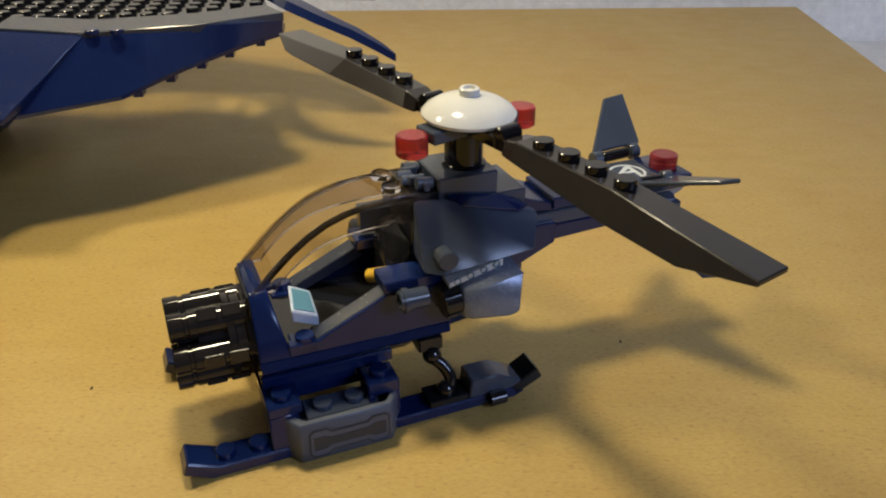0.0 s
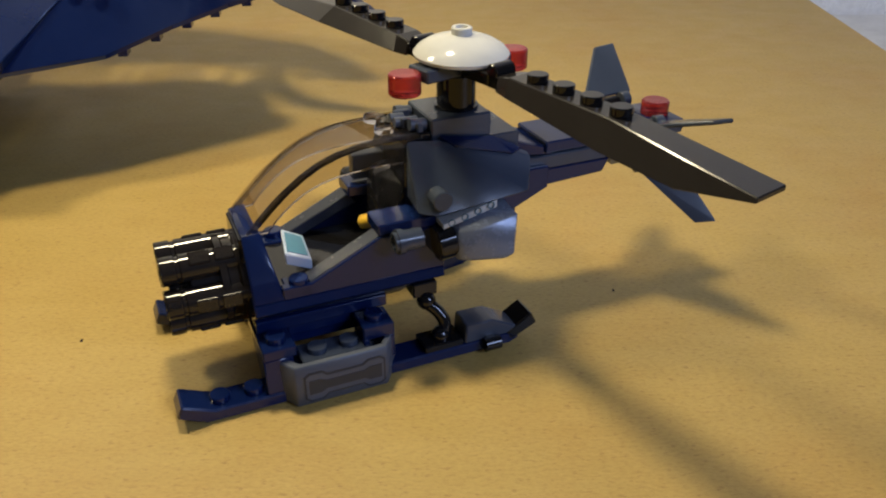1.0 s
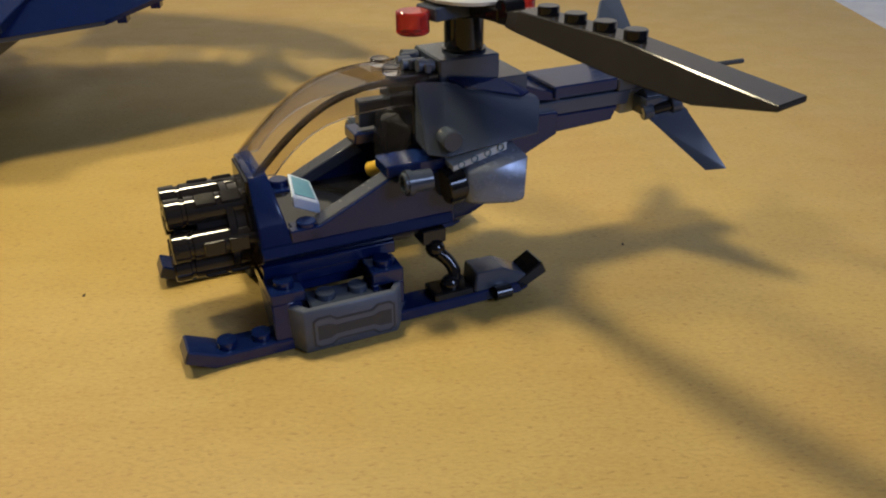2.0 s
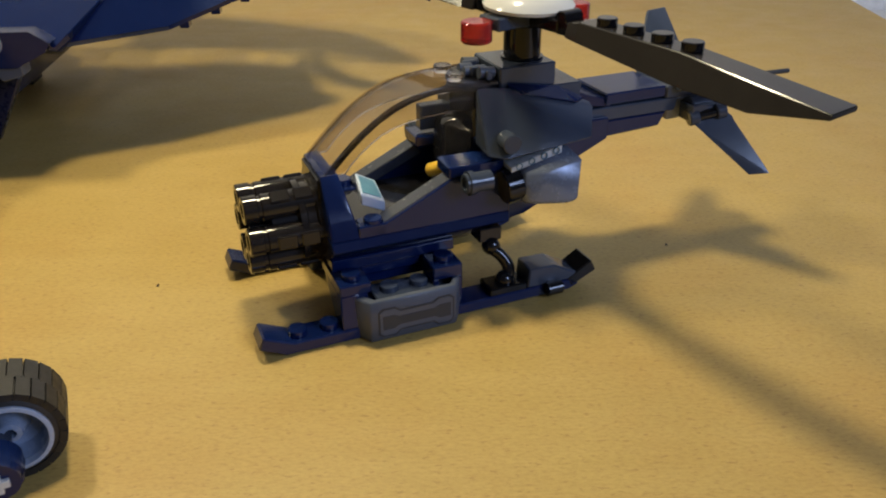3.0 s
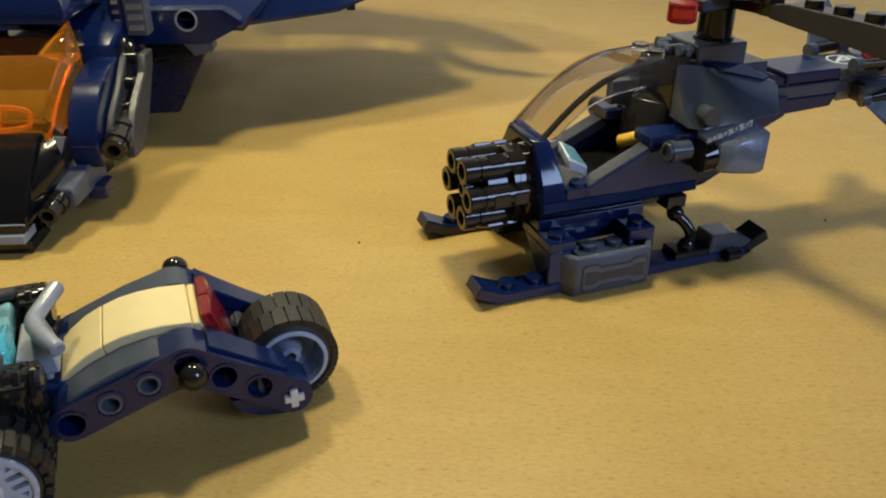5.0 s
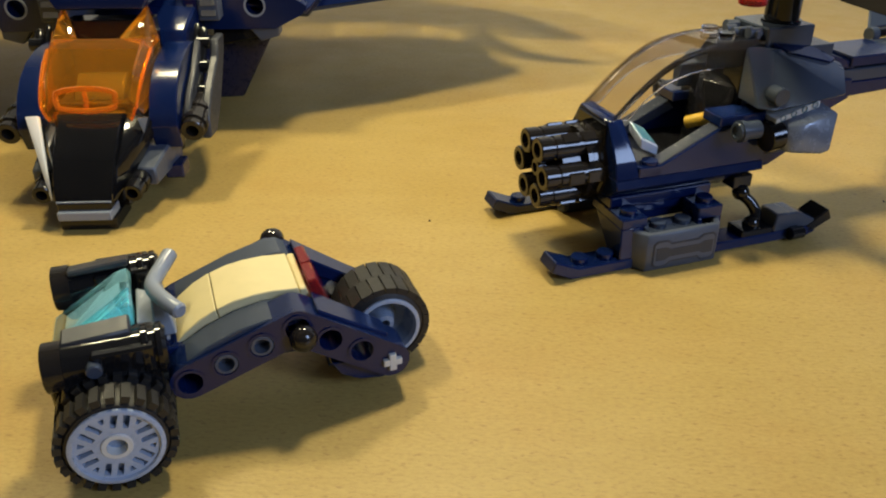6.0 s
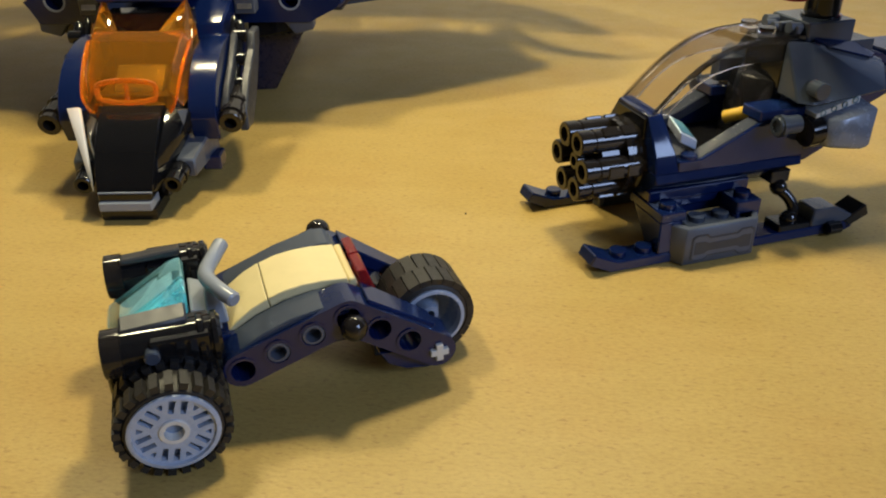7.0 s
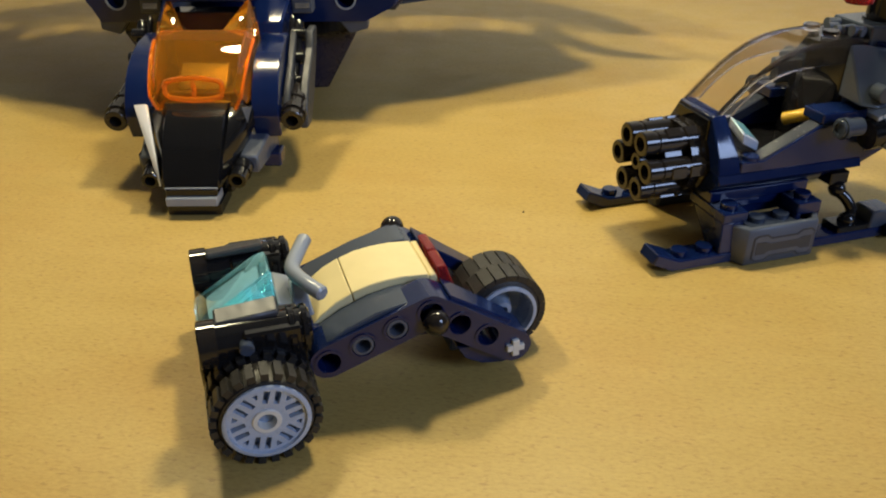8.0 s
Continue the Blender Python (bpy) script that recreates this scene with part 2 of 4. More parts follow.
table = thing("table", pose(0, 0, 0, 0, 0, 0), "pale yellow beech table with a satin top against a white wall", "table")
part("tabletop", prism(B(), [(-1150, -420), (190, -420), (279, 648), (-1150, 590)], "z", -28, 0, bev=1.5), BEECH, table)
for lx, ly in ((-1090, -360), (130, -360), (215, 570), (-1090, 530)):
    part("leg", box(B(), lx - 28, lx + 28, ly - 28, ly + 28, -740, -28, 2), BEECH, table)
ledge = thing("sideboard", pose(0, 0, 0), "low white painted sideboard beside the table", "sideboard")
part("body", box(B(), 300, 900, 300, 668, -740, -50, 1.5), PAINT, ledge)
part("top", box(B(), 296, 905, 292, 668, -50, -32, 2), PAINT, ledge)
for sx, sy in ((-96, 173), (52, 195)):
    crumb = new("crumb", finish(hull(B(), [(sx, sy, 0), (sx + 0.5, sy + 1.6, 0), (sx + 0.9, sy, 0), (sx + 0.4, sy + 0.6, 0.5)], 0), "crumb", SPECK))
    tagged(crumb, "tiny dark crumb lying on the table", "crumb", "crumbs on the table")
lampob = thing("pendant_lamp", pose(-0.1585, 0.2425, 0.45), "white pendant lamp with two warm bulbs over the table", "lamp")
part("bar", rod(B(), (-97, 8, 0), (97, -8, 0), 5), PAINT, lampob)
part("cord", rod(B(), (0, 0, 0), (0, 0, 1108), 3), PAINT, lampob)
for bx, by, bz in BULBS:
    part("socket", lathe(B(), [(0, 13), (30, 15), (44, 8), (56, 7)], (bx * 1000 + 158.5, by * 1000 - 242.5, bz * 1000 - 426), (0, 0, 1), 24), PAINT, lampob)

# ---- helicopter ----
heli = thing("toy_helicopter", pose(0.00401, 0.18844, 0, 0, 0, 22.35), "dark blue and grey toy brick helicopter standing on the table", "toy helicopter")
for s in (-1, 1):
    y = -18.9 if s < 0 else 23
    bm = prism(B(), [(-72, 0), (7, 0), (10, 1.2), (7.5, 3.6), (6, 3.2), (-70, 3.2), (-77.2, 6.4), (-78.6, 3.2)], "y", y - 4, y + 4, bev=0.4)
    for sx in (-68.2, -60.2):
        stud(bm, sx, y, 3.2)
    skid = part("skid", bm, NAVY, heli, "dark blue landing skid with an upturned nose")
    part("tail_slope", hull(B(), [(7.2, y - 4, 0.6), (7.2, y + 4, 0.6), (6.0, y - 4, 3.6), (6.0, y + 4, 3.6), (15.2, y - 4, 4.4), (15.2, y + 4, 4.4), (13.4, y - 4, 8), (13.4, y + 4, 8)], 0.4), BLACK, skid, "black upturned tail slope")
    part("pad", hull(B(), [(-6, y - 3.8, 3.2), (-6, y + 3.8, 3.2), (10.5, y - 3.8, 3.2), (10.5, y + 3.8, 3.2), (-5.5, y - 3.8, 9), (-5.5, y + 3.8, 9), (2, y - 3.8, 8.8), (2, y + 3.8, 8.8), (10, y - 3.8, 4.6), (10, y + 3.8, 4.6)], 0.4), DGREY, skid, "dark grey sloped brick")
    bm = tube(B(), (-1, y + s * 5.2, 2.6), (3.5, y + s * 5.2, 2.6), 1.9, 1.1)
    box(bm, -0.5, 2.5, y + s * 3.6, y + s * 5.2, 0.4, 4.4)
    part("clip", bm, BLACK, skid, "black clip")
    ball = [(0, 0.4), (0.5, 1.5), (1.5, 2.3), (2.6, 2.6), (3.7, 2.3), (4.7, 1.5), (5.2, 0.4)]
    bm = box(B(), -17, -10.5, min(s * 9, s * 15), max(s * 9, s * 15), 15.5, 19.5)
    lathe(bm, ball, (-13.4, s * 14.5, 11.4), (0, 0, 1), 18)
    bent_tube(bm, [(-13.4, s * 15, 13.4), (-11.2, s * 16.5, 11.4), (-9.8, s * 18, 8.6), (-10.4, s * 19, 5.6)], 1.7)
    lathe(bm, ball, (-11.4, s * 19, 2.9), (0, 0, 1), 18)
    box(bm, -17, -6.2, min(s * 15.4, s * 22.6), max(s * 15.4, s * 22.6), 3.1, 5.2)
    part("rear_strut", bm, BLACK, heli, "black ball-jointed rear strut")
    # front arch over the skid
    bm = hull(B(), [(x, s * y, z) for x in (-57.5, -50.5) for y, z in ((15.5, 3.2), (22.6, 3.2), (7, 12.5), (22, 12.5))], 0.3)
    box(bm, -57.5, -49.5, min(s * 5, s * 22), max(s * 5, s * 22), 12.3, 15.2)
    stud(bm, -53.5, s * 18, 15.2)
    part("front_post", bm, NAVY, heli)
    bm = box(B(), -33, -25, s * 14, s * 22, 11.5, 15.2)
    box(bm, -33, -31.4, s * 14, s * 22, 5, 11.5)
    box(bm, -26.6, -25, s * 14, s * 22, 5, 11.5)
    stud(bm, -29, s * 18, 15.2)
    part("rear_post", bm, NAVY, heli)
    part("side_bar", hull(B(), [(x, s * y, z) for x in (-49.3, -33.2) for y, z in ((9, 16.2), (12.4, 16.2), (13, 14.6), (13, 12), (9, 12))], 0.3), NAVY, heli)
    # grey equipment crate beside each skid
    wall = [(-56, 14.5), (-56.6, 17.8), (-51.4, 26.2), (-28.6, 26.2), (-23.8, 18.8), (-23.8, 14.5), (-25.8, 14.5), (-25.8, 18.3), (-29.4, 24.2), (-49.6, 24.2), (-54.6, 17.2), (-54.0, 14.5)]
    crate = part("crate", prism(B(), [(x, s * y) for x, y in wall], "z", 0.2, 11.6, bev=0.4), MGREY, heli, "grey crate with bevelled ends and a dark printed panel")
    part("crate_floor", prism(B(), [(x, s * y) for x, y in ((-54.2, 14.6), (-54.4, 17.2), (-49.5, 24.3), (-29.5, 24.3), (-26, 18.2), (-26, 14.6))], "z", 0.3, 8.0), DGREY, crate)
    yy = s * 26.35
    part("printed_border", prism(B(), [(-49.5, 2.2), (-48.3, 1.2), (-45, 1.2), (-43.6, 2.4), (-35, 2.4), (-33.6, 1.2), (-30.4, 1.2), (-29.2, 2.2), (-29.2, 8.6), (-30.4, 9.5), (-33.6, 9.5), (-35, 8.4), (-43.6, 8.4), (-45, 9.5), (-48.3, 9.5), (-49.5, 8.6)], "y", yy - 0.2 * s, yy), PRINT_DARK, crate)
    part("printed_inlay", prism(B(), [(-49, 2.5), (-48, 1.7), (-45.2, 1.7), (-43.8, 2.9), (-34.8, 2.9), (-33.4, 1.7), (-30.7, 1.7), (-29.7, 2.5), (-29.7, 8.3), (-30.7, 9.0), (-33.4, 9.0), (-34.8, 7.9), (-43.8, 7.9), (-45.2, 9.0), (-48, 9.0), (-49, 8.3)], "y", yy - 0.1 * s, yy + 0.1 * s), MGREY, crate)
    part("printed_band", prism(B(), [(-48.4, 3.4), (-45.5, 3.4), (-44, 4.2), (-34.6, 4.2), (-33.2, 3.4), (-30.2, 3.4), (-30.2, 7.3), (-33.2, 7.3), (-34.6, 6.6), (-44, 6.6), (-45.5, 7.3), (-48.4, 7.3)], "y", yy, yy + 0.2 * s), PRINT_DARK, crate)
    bm = box(B(), -48.5, -30.5, min(s * 14.8, s * 22.8), max(s * 14.8, s * 22.8), 7.8, 10.2)
    stud(bm, -44, s * 18.8, 10.1, 2.4, 1.6)
    stud(bm, -36, s * 18.8, 10.1, 2.4, 1.6)
    part("crate_lid", bm, DGREY, crate)

part("belly_plate", box(B(), -57, -24, -14, 14, 15, 18.2), NAVY, heli)
part("belly_block", box(B(), -50, -26, -11.5, 11.5, 8.6, 15), NAVY, heli)
bm = loft(B(), [[(x, -12, z0), (x, 12, z0), (x, 16.8, 21.6), (x, 15.9, 24.2), (x, -15.9, 24.2), (x, -16.8, 21.6)] for x, z0 in ((-57, 17.8), (-20, 16.8), (-9, 20.5))], 0.3)
part("hull", bm, NAVY, heli, "dark blue hull with a chine")
part("rear_belly", hull(B(), [(-12, -9, 17), (-12, 9, 17), (-12, -9, 24), (-12, 9, 24), (8, -8, 22), (8, 8, 22), (8, -8, 25), (8, 8, 25), (0, -8, 18), (0, 8, 18)], 0.4), NAVY, heli)
part("nose_block", hull(B(), [(-57, -15.8, 24), (-57, 15.8, 24), (-49.5, -15.8, 24), (-49.5, 15.8, 24), (-57, -14.5, 29), (-57, 14.5, 29), (-56.8, -8.2, 39), (-56.8, 8.2, 39), (-52.4, -8.2, 39), (-52.4, 8.2, 39), (-50.5, -14.5, 29), (-50.5, 14.5, 29)], 0.35), NAVY, heli, "dark blue sloped nose block")
for s in (-1, 1):
    part("side_wall", prism(B(), [(-50, 24), (-9, 24), (-8.6, 26), (-12, 35.8), (-25.4, 35.8), (-43, 27.2), (-50, 27.2)], "y", s * 15.8, s * 13.2, bev=0.3), NAVY, heli)
    part("cockpit_rail", hull(B(), [(-43.5, s * 15.2, 27.2), (-43.5, s * 10.2, 27.2), (-25.4, s * 15.2, 35.9), (-25.4, s * 10.2, 35.9), (-42.5, s * 10.2, 24.5), (-23, s * 10.2, 33), (-42.5, s * 15.2, 25), (-23, s * 15.2, 33)], 0.3), SLATE, heli, "dark grey sloping cockpit rail")
    part("side_tile", box(B(), -26, -11, s * 16, s * 7.5, 36, 39), NAVY, heli)
    bm = tube(B(), (-16.8, s * 20.0, 36), (-23.8, s * 20.0, 36), 2.6, 1.7, 3)
    lathe(bm, [(0, 2.5), (0, 3.1), (1.4, 3.1), (1.4, 2.5)], (-21.6, s * 20.0, 36), (-1, 0, 0))
    part("side_pin", bm, DGREY, heli, "grey hollow pin")
    bm = box(B(), -49, -43, s * 15.8, s * 9, 24, 26.5)
    stud(bm, -45.6, s * 13.2, 26.5)
    part("side_plate", bm, NAVY, heli)

Q = [Vector(p) for p in ((-47.8, -11.4, 34.0), (-41.2, -10.2, 30.4), (-41.0, -1.6, 32.8), (-46.4, -2.2, 36.0))]
N = (Q[1] - Q[0]).cross(Q[3] - Q[0]).normalized()
pan = part("instrument_slope", hull(B(), Q + [p - Vector((0, 0, 3)) for p in Q], 0.3), RIM, heli, "white instrument slope with a printed blue screen")
C = sum(Q, Vector()) / 4
F = [C + (p - C) * 0.76 for p in Q]
part("printed_screen", hull(B(), [p + 0.15 * N for p in F] + [p - 0.3 * N for p in F], 0.0), PRINT_BLUE, pan)
part("cockpit_floor", box(B(), -50, -10, -13, 13, 23.5, 26), BLACK, heli)
part("seat", hull(B(), [(-22, -7.5, 26), (-22, 7.5, 26), (-16, -7.5, 26), (-16, 7.5, 26), (-20.5, 2, 44), (-20.5, 7.5, 44), (-16, -7.5, 44), (-16, 7.5, 46)], 0.4), BLACK, heli, "black seat brick")
part("cockpit_wall", box(B(), -16, -10, -8.2, 8.2, 26, 55), BLACK, heli)
bm = rod(B(), (-24.5, 1.5, 31.5), (-20.5, -4, 34.5), 1.9)
part("control_lever", bm, YELLOW, heli, "yellow lever")
part("back_tile", box(B(), -24, -12, 9, 12.5, 40, 47), DGREY, heli)
part("core", box(B(), -14, 15, -8.5, 8.5, 24, 54), DGREY, heli)

# canopy: bowed top and two side panes
OUT = [(-56.0, 38.4), (-53.0, 41.4), (-49.6, 44.8), (-45.8, 48.2), (-41.8, 51.2), (-37.4, 53.7), (-32.8, 55.4), (-28, 56.5), (-23, 57.1), (-12, 57.2)]
INN = [(-50.4, 38.4), (-48.6, 40.6), (-46.2, 42.9), (-43.6, 45.0), (-40.6, 46.9), (-37, 48.4), (-33, 49.4), (-28.6, 50.0), (-24, 50.3), (-12, 50.3)]
bm = loft(B(), [[(x, -8.2, z), (x, 8.2, z), (x + 0.7, 8.2, z - 1.1), (x + 0.7, -8.2, z - 1.1)] for x, z in OUT])
canopy = part("canopy", bm, SMOKE, heli, "smoky clear bowed canopy")
for s in (-1, 1):
    bm = loft(B(), [[(x, s * 8.2, z), (x, s * 7.1, z), (u, s * 7.1, w), (u, s * 8.2, w)] for (x, z), (u, w) in zip(OUT, INN)])
    part("side_pane", bm, SMOKE, canopy)
    bm = bent_tube(B(), [(x, s * 8.1, z) for x, z in OUT[::3]], 0.45, 8)
    part("pane_edge", bm, SMOKE, canopy)
bm = B()
for s in (-1, 1):
    stud(bm, -19.5, s * 4, 57.4)
part("clear_stud", bm, SMOKE, canopy)
bm = B()
for s in (-1, 1):
    tube(bm, (-13.4, s * 5.0, 58.6), (-9.2, s * 5.0, 58.2), 1.5, 0.9)
    box(bm, -14.6, -10.4, s * 2.2, s * 3.4, 57, 59.8)
    box(bm, -12.2, -10.6, s * 6.4, s * 7.4, 57, 59.4)
    tube(bm, (-16.0, s * 1.6, 58.4), (-12.4, s * 1.6, 58.2), 1.2, 0.7)
part("roof_clip", bm, MGREY, heli, "grey clips on the canopy")
part("roof_dark", box(B(), -15.5, -9, -8, 8, 54.5, 57), BLACK, heli)

for s in (-1, 1):
    # grey angled engine cowl
    P = [(-15.5, s * 8, 55.8), (-16.5, s * 18.2, 41), (-12.5, s * 20.6, 40.6), (-9, s * 11.5, 55.2), (6.5, s * 9, 53), (16.5, s * 10, 49), (17, s * 12, 48), (12.5, s * 19.6, 42.4), (11, s * 8, 41.5), (-15.5, s * 8, 41), (7, s * 8, 53)]
    cowl = part("cowl", hull(B(), P, 0.4), DGREY, heli, "grey angled cowl wedge")
    P = [(-7, s * 8.6, 56.2), (7.5, s * 8.6, 53.9), (15, s * 9.8, 50.2), (11, s * 12.6, 50.2), (-4, s * 12.4, 54.2), (-7, s * 8.6, 53), (15, s * 9.8, 48.5), (11, s * 11, 48.5), (-4, s * 10, 52)]
    part("cowl_top", hull(B(), P, 0.2), NAVY, cowl, "dark blue wedge on the cowl")
    bm = rod(B(), (-11.5, s * 17, 44.8), (-11.5, s * 21.4, 44.8), 2.5)
    part("side_stud", bm, DGREY, cowl)
    P = [(-11, s * 20.2, 38.2), (3.6, s * 19.6, 42.0), (3.6, s * 19.6, 39.8), (-11, s * 20.2, 36.8), (-11, s * 14, 38.2), (3.6, s * 14, 42.0), (3.6, s * 14, 39.8), (-11, s * 14, 36.8)]
    strip = part("printed_strip", hull(B(), P, 0.15), PRINT_WHITE, heli, "white strip with dark printed rings")
    for k in range(4):
        x, z = -8.8 + 3.5 * k, 38.0 + 0.86 * k
        bm = lathe(B(), [(0, 0.95), (0.18, 0.95), (0.18, 0.7), (0, 0.7), (0, 0.95)], (x, s * (20.02 - 0.04 * k), z + 0.2), (0, s, 0), 16)
        part("printed_ring", bm, PRINT_BLUE, strip)
    # silver engine pod with a black intake
    P = [(-8.5, s * 15, 29.5), (-8.5, s * 22.5, 29), (-8.5, s * 15, 37), (-8, s * 22, 36.5), (-2, s * 15, 39.6), (7.6, s * 15, 40), (7.8, s * 23, 38.8), (6.8, s * 24, 28), (6.8, s * 15, 27.5), (4, s * 24, 27.2), (-6, s * 24, 29), (-2, s * 23.4, 37)]
    eng = part("engine", hull(B(), P, 0.9), SILVER, heli, "silver grey angular engine pod")
    part("intake", rod(B(), (-12.5, s * 18.5, 32.5), (-8, s * 18.5, 33), 4.4), BLACK, eng, "black intake")
    part("engine_mount", box(B(), -9, 6, s * 8, s * 16, 26, 38), NAVY, heli)
    part("rear_side", prism(B(), [(-8, 25), (12, 31.5), (24, 37), (24, 43), (10, 43), (-8, 40)], "y", s * 7.8, s * 9.4, bev=0.3), NAVY, heli)

part("roof_block", box(B(), -8.8, 7.2, -8, 8, 53.8, 60, 0.4), DGREY, heli)
part("roof_slope", hull(B(), [(6.5, -9, 54), (6.5, 9, 54), (6.5, -9, 48), (6.5, 9, 48), (26, -7, 47), (26, 7, 47), (26, -7, 45), (26, 7, 45)], 0.3), NAVY, heli)
part("tail_boom", prism(B(), [(8, 30), (13, 32.5), (25, 36.8), (42, 37.6), (44, 41.4), (8, 41.4)], "y", -7.8, 7.8, bev=0.3), NAVY, heli)
part("tail_spar", prism(B(), [(8, 41.4), (47, 41.4), (48, 45.2), (8, 45.2)], "y", -7.6, 7.6, bev=0.3), DGREY, heli)
part("tail_tile", box(B(), 23.5, 43, -8, 8, 46, 49.2, 0.35), NAVY, heli)
tail = part("tail_plate", box(B(), 43.4, 67.5, -8, 8, 45.2, 48.8, 0.35), DGREY, heli)
part("tail_end", hull(B(), [(46, -6, 38), (46, 6, 38), (46, -6, 45), (46, 6, 45), (68, -5, 43), (68, 5, 43), (68, -5, 45.2), (68, 5, 45.2), (58, -5, 38), (58, 5, 38)], 0.5), LGREY, heli)
part("tail_slope", hull(B(), [(58, -8, 48), (58, 8, 48), (67.8, -8, 46), (67.8, 8, 46), (58.5, -8, 49.2), (58.5, 8, 49.2), (67.5, -8, 49.2), (67.5, 8, 49.2)], 0.3), NAVY, tail)
bm = lathe(B(), [(0, 5.2), (0.25, 5.2), (0.25, 4.5), (0, 4.5), (0, 5.2)], (51.5, 0, 48.7), (0, 0, 1), 36)
part("printed_ring", bm, PRINT_WHITE, tail, "white printed ring emblem")
bm = prism(B(), [(46.2, -2.0), (47.6, -2.0), (53.2, 2.2), (53.2, -4.6), (54.3, -4.6), (54.3, 3.6), (52.8, 3.6)], "z", 48.7, 49.0)
prism(bm, [(49.6, -0.8), (53.6, -0.8), (53.6, 0.3), (51.0, 0.3)], "z", 48.72, 49.02)
part("printed_mark", bm, PRINT_WHITE, tail)
bm = rod(B(), (62.5, -1, 49), (62.5, -1, 53.2), 3.9, 24, 0.4)
part("tail_light", bm, RED, heli, "clear red round tail light")


def fin(a, b, c, d, n, parent):
    """A flat swept fin between four corners, n its thickness direction, with hinge clips along a to d."""
    n = Vector(n) * 0.6
    P = [Vector(v) + k * n for v in (a, b, c, d) for k in (-1, 1)]
    f = part("tail_fin", hull(B(), P, 0.35), DGREY, parent, "flat grey swept tail fin on a hinge")
    a, d, b = Vector(a), Vector(d), Vector(b)
    inw = (a - b).normalized()
    bm = B()
    for k in (0.12, 0.88):
        p = a.lerp(d, k)
        ax = (d - a).normalized() * 1.4
        rod(bm, p + inw * 2.4 - ax, p + inw * 2.4 + ax, 2.3)
        hull(bm, [p + inw * s1 + ax * s2 + n * s3 for s1 in (-1, 2.4) for s2 in (-1, 1) for s3 in (-1.2, 1.2)], 0.2)
    part("fin_knuckle", bm, DGREY, f)
    bm = rod(B(), a.lerp(d, 0.25) + inw * 2.4, a.lerp(d, 0.75) + inw * 2.4, 1.6)
    part("hinge_bar", bm, BLACK, f)
    return f


fin((50.5, -13, 38.5), (61.5, -25, 26.4), (66.5, -27.5, 27), (60.5, -15.5, 40.5), (0.15, -0.62, -0.75), heli)
fin((47, -11, 50.5), (57.5, -30, 57), (62.4, -32, 57.6), (60, -11.5, 50.5), (0.05, 0.33, 0.94), heli)
fin((46.5, 11, 51), (57.2, 24, 62), (65.2, 26, 62), (63.2, 12, 51.5), (0.1, -0.62, 0.75), heli)
bm = box(B(), 49, 61, -13, -7, 39, 44)
rod(bm, (50, -9.5, 43), (60, -9.5, 43), 2.6)
part("fin_mount", bm, DGREY, heli)

# six-barrel gun in the nose
gun = part("gun_drum", lathe(B(), [(0, 9), (0.5, 10.8), (3.5, 10.8), (4, 10), (6, 10), (6.5, 10.8), (8, 10.8), (8, 6)], (-54.5, 0, 24.6), (-1, 0, 0), 24), GUNMETAL, heli, "glossy black gun drum")
for k in range(6):
    a = math.tau * (k + 0.5) / 6 + math.pi / 6
    y, z = 7.9 * math.cos(a), 24.6 + 7.9 * math.sin(a)
    bm = lathe(B(), [(0, 3.5), (14.6, 3.5), (14.8, 3.15), (15.6, 3.15), (15.8, 3.55), (19.0, 3.55), (19.3, 3.3), (19.3, 2.1), (15.2, 2.0), (15.2, 0.1)], (-56.4, y, z), (-1, 0, 0), 22)
    barrel = part("gun_barrel", bm, GUNMETAL, gun)
    c, d = math.cos(a), math.sin(a)
    for x0, x1 in ((-69.0, -64.2), (-63.2, -58.6)):
        pts = [(x, y + c * rr - d * q, z + d * rr + c * q) for x in (x0, x1) for rr in (2.4, 3.85) for q in (-1.7, 1.7)]
        part("barrel_flat", hull(B(), pts, 0.25), GUNMETAL, barrel)
part("gun_spindle", tube(B(), (-60, 0, 24.6), (-74.2, 0, 24.6), 2.6, 1.4, 4), BLACK, gun)
part("gun_hub", rod(B(), (-57, 0, 24.6), (-69.4, 0, 24.6), 8.2, 24), BLACK, gun)
part("gun_mount", box(B(), -57.5, -54, -8, 8, 17, 38), BLACK, heli)

# rotor
RX, RY = 1.5, -2.2
part("mast", lathe(B(), [(0, 5.4), (1, 5.6), (1.2, 4.9), (8.8, 4.9), (9, 5.6), (10, 5.4)], (1, -0.6, 59.6), (0, 0, 1), 16), BLACK, heli, "black ribbed rotor mast")
RD = math.radians(-165)
ca, sa = math.cos(RD), math.sin(RD)


def turned(u, v, c, s):
    return (RX + u * c - v * s, RY + u * s + v * c)


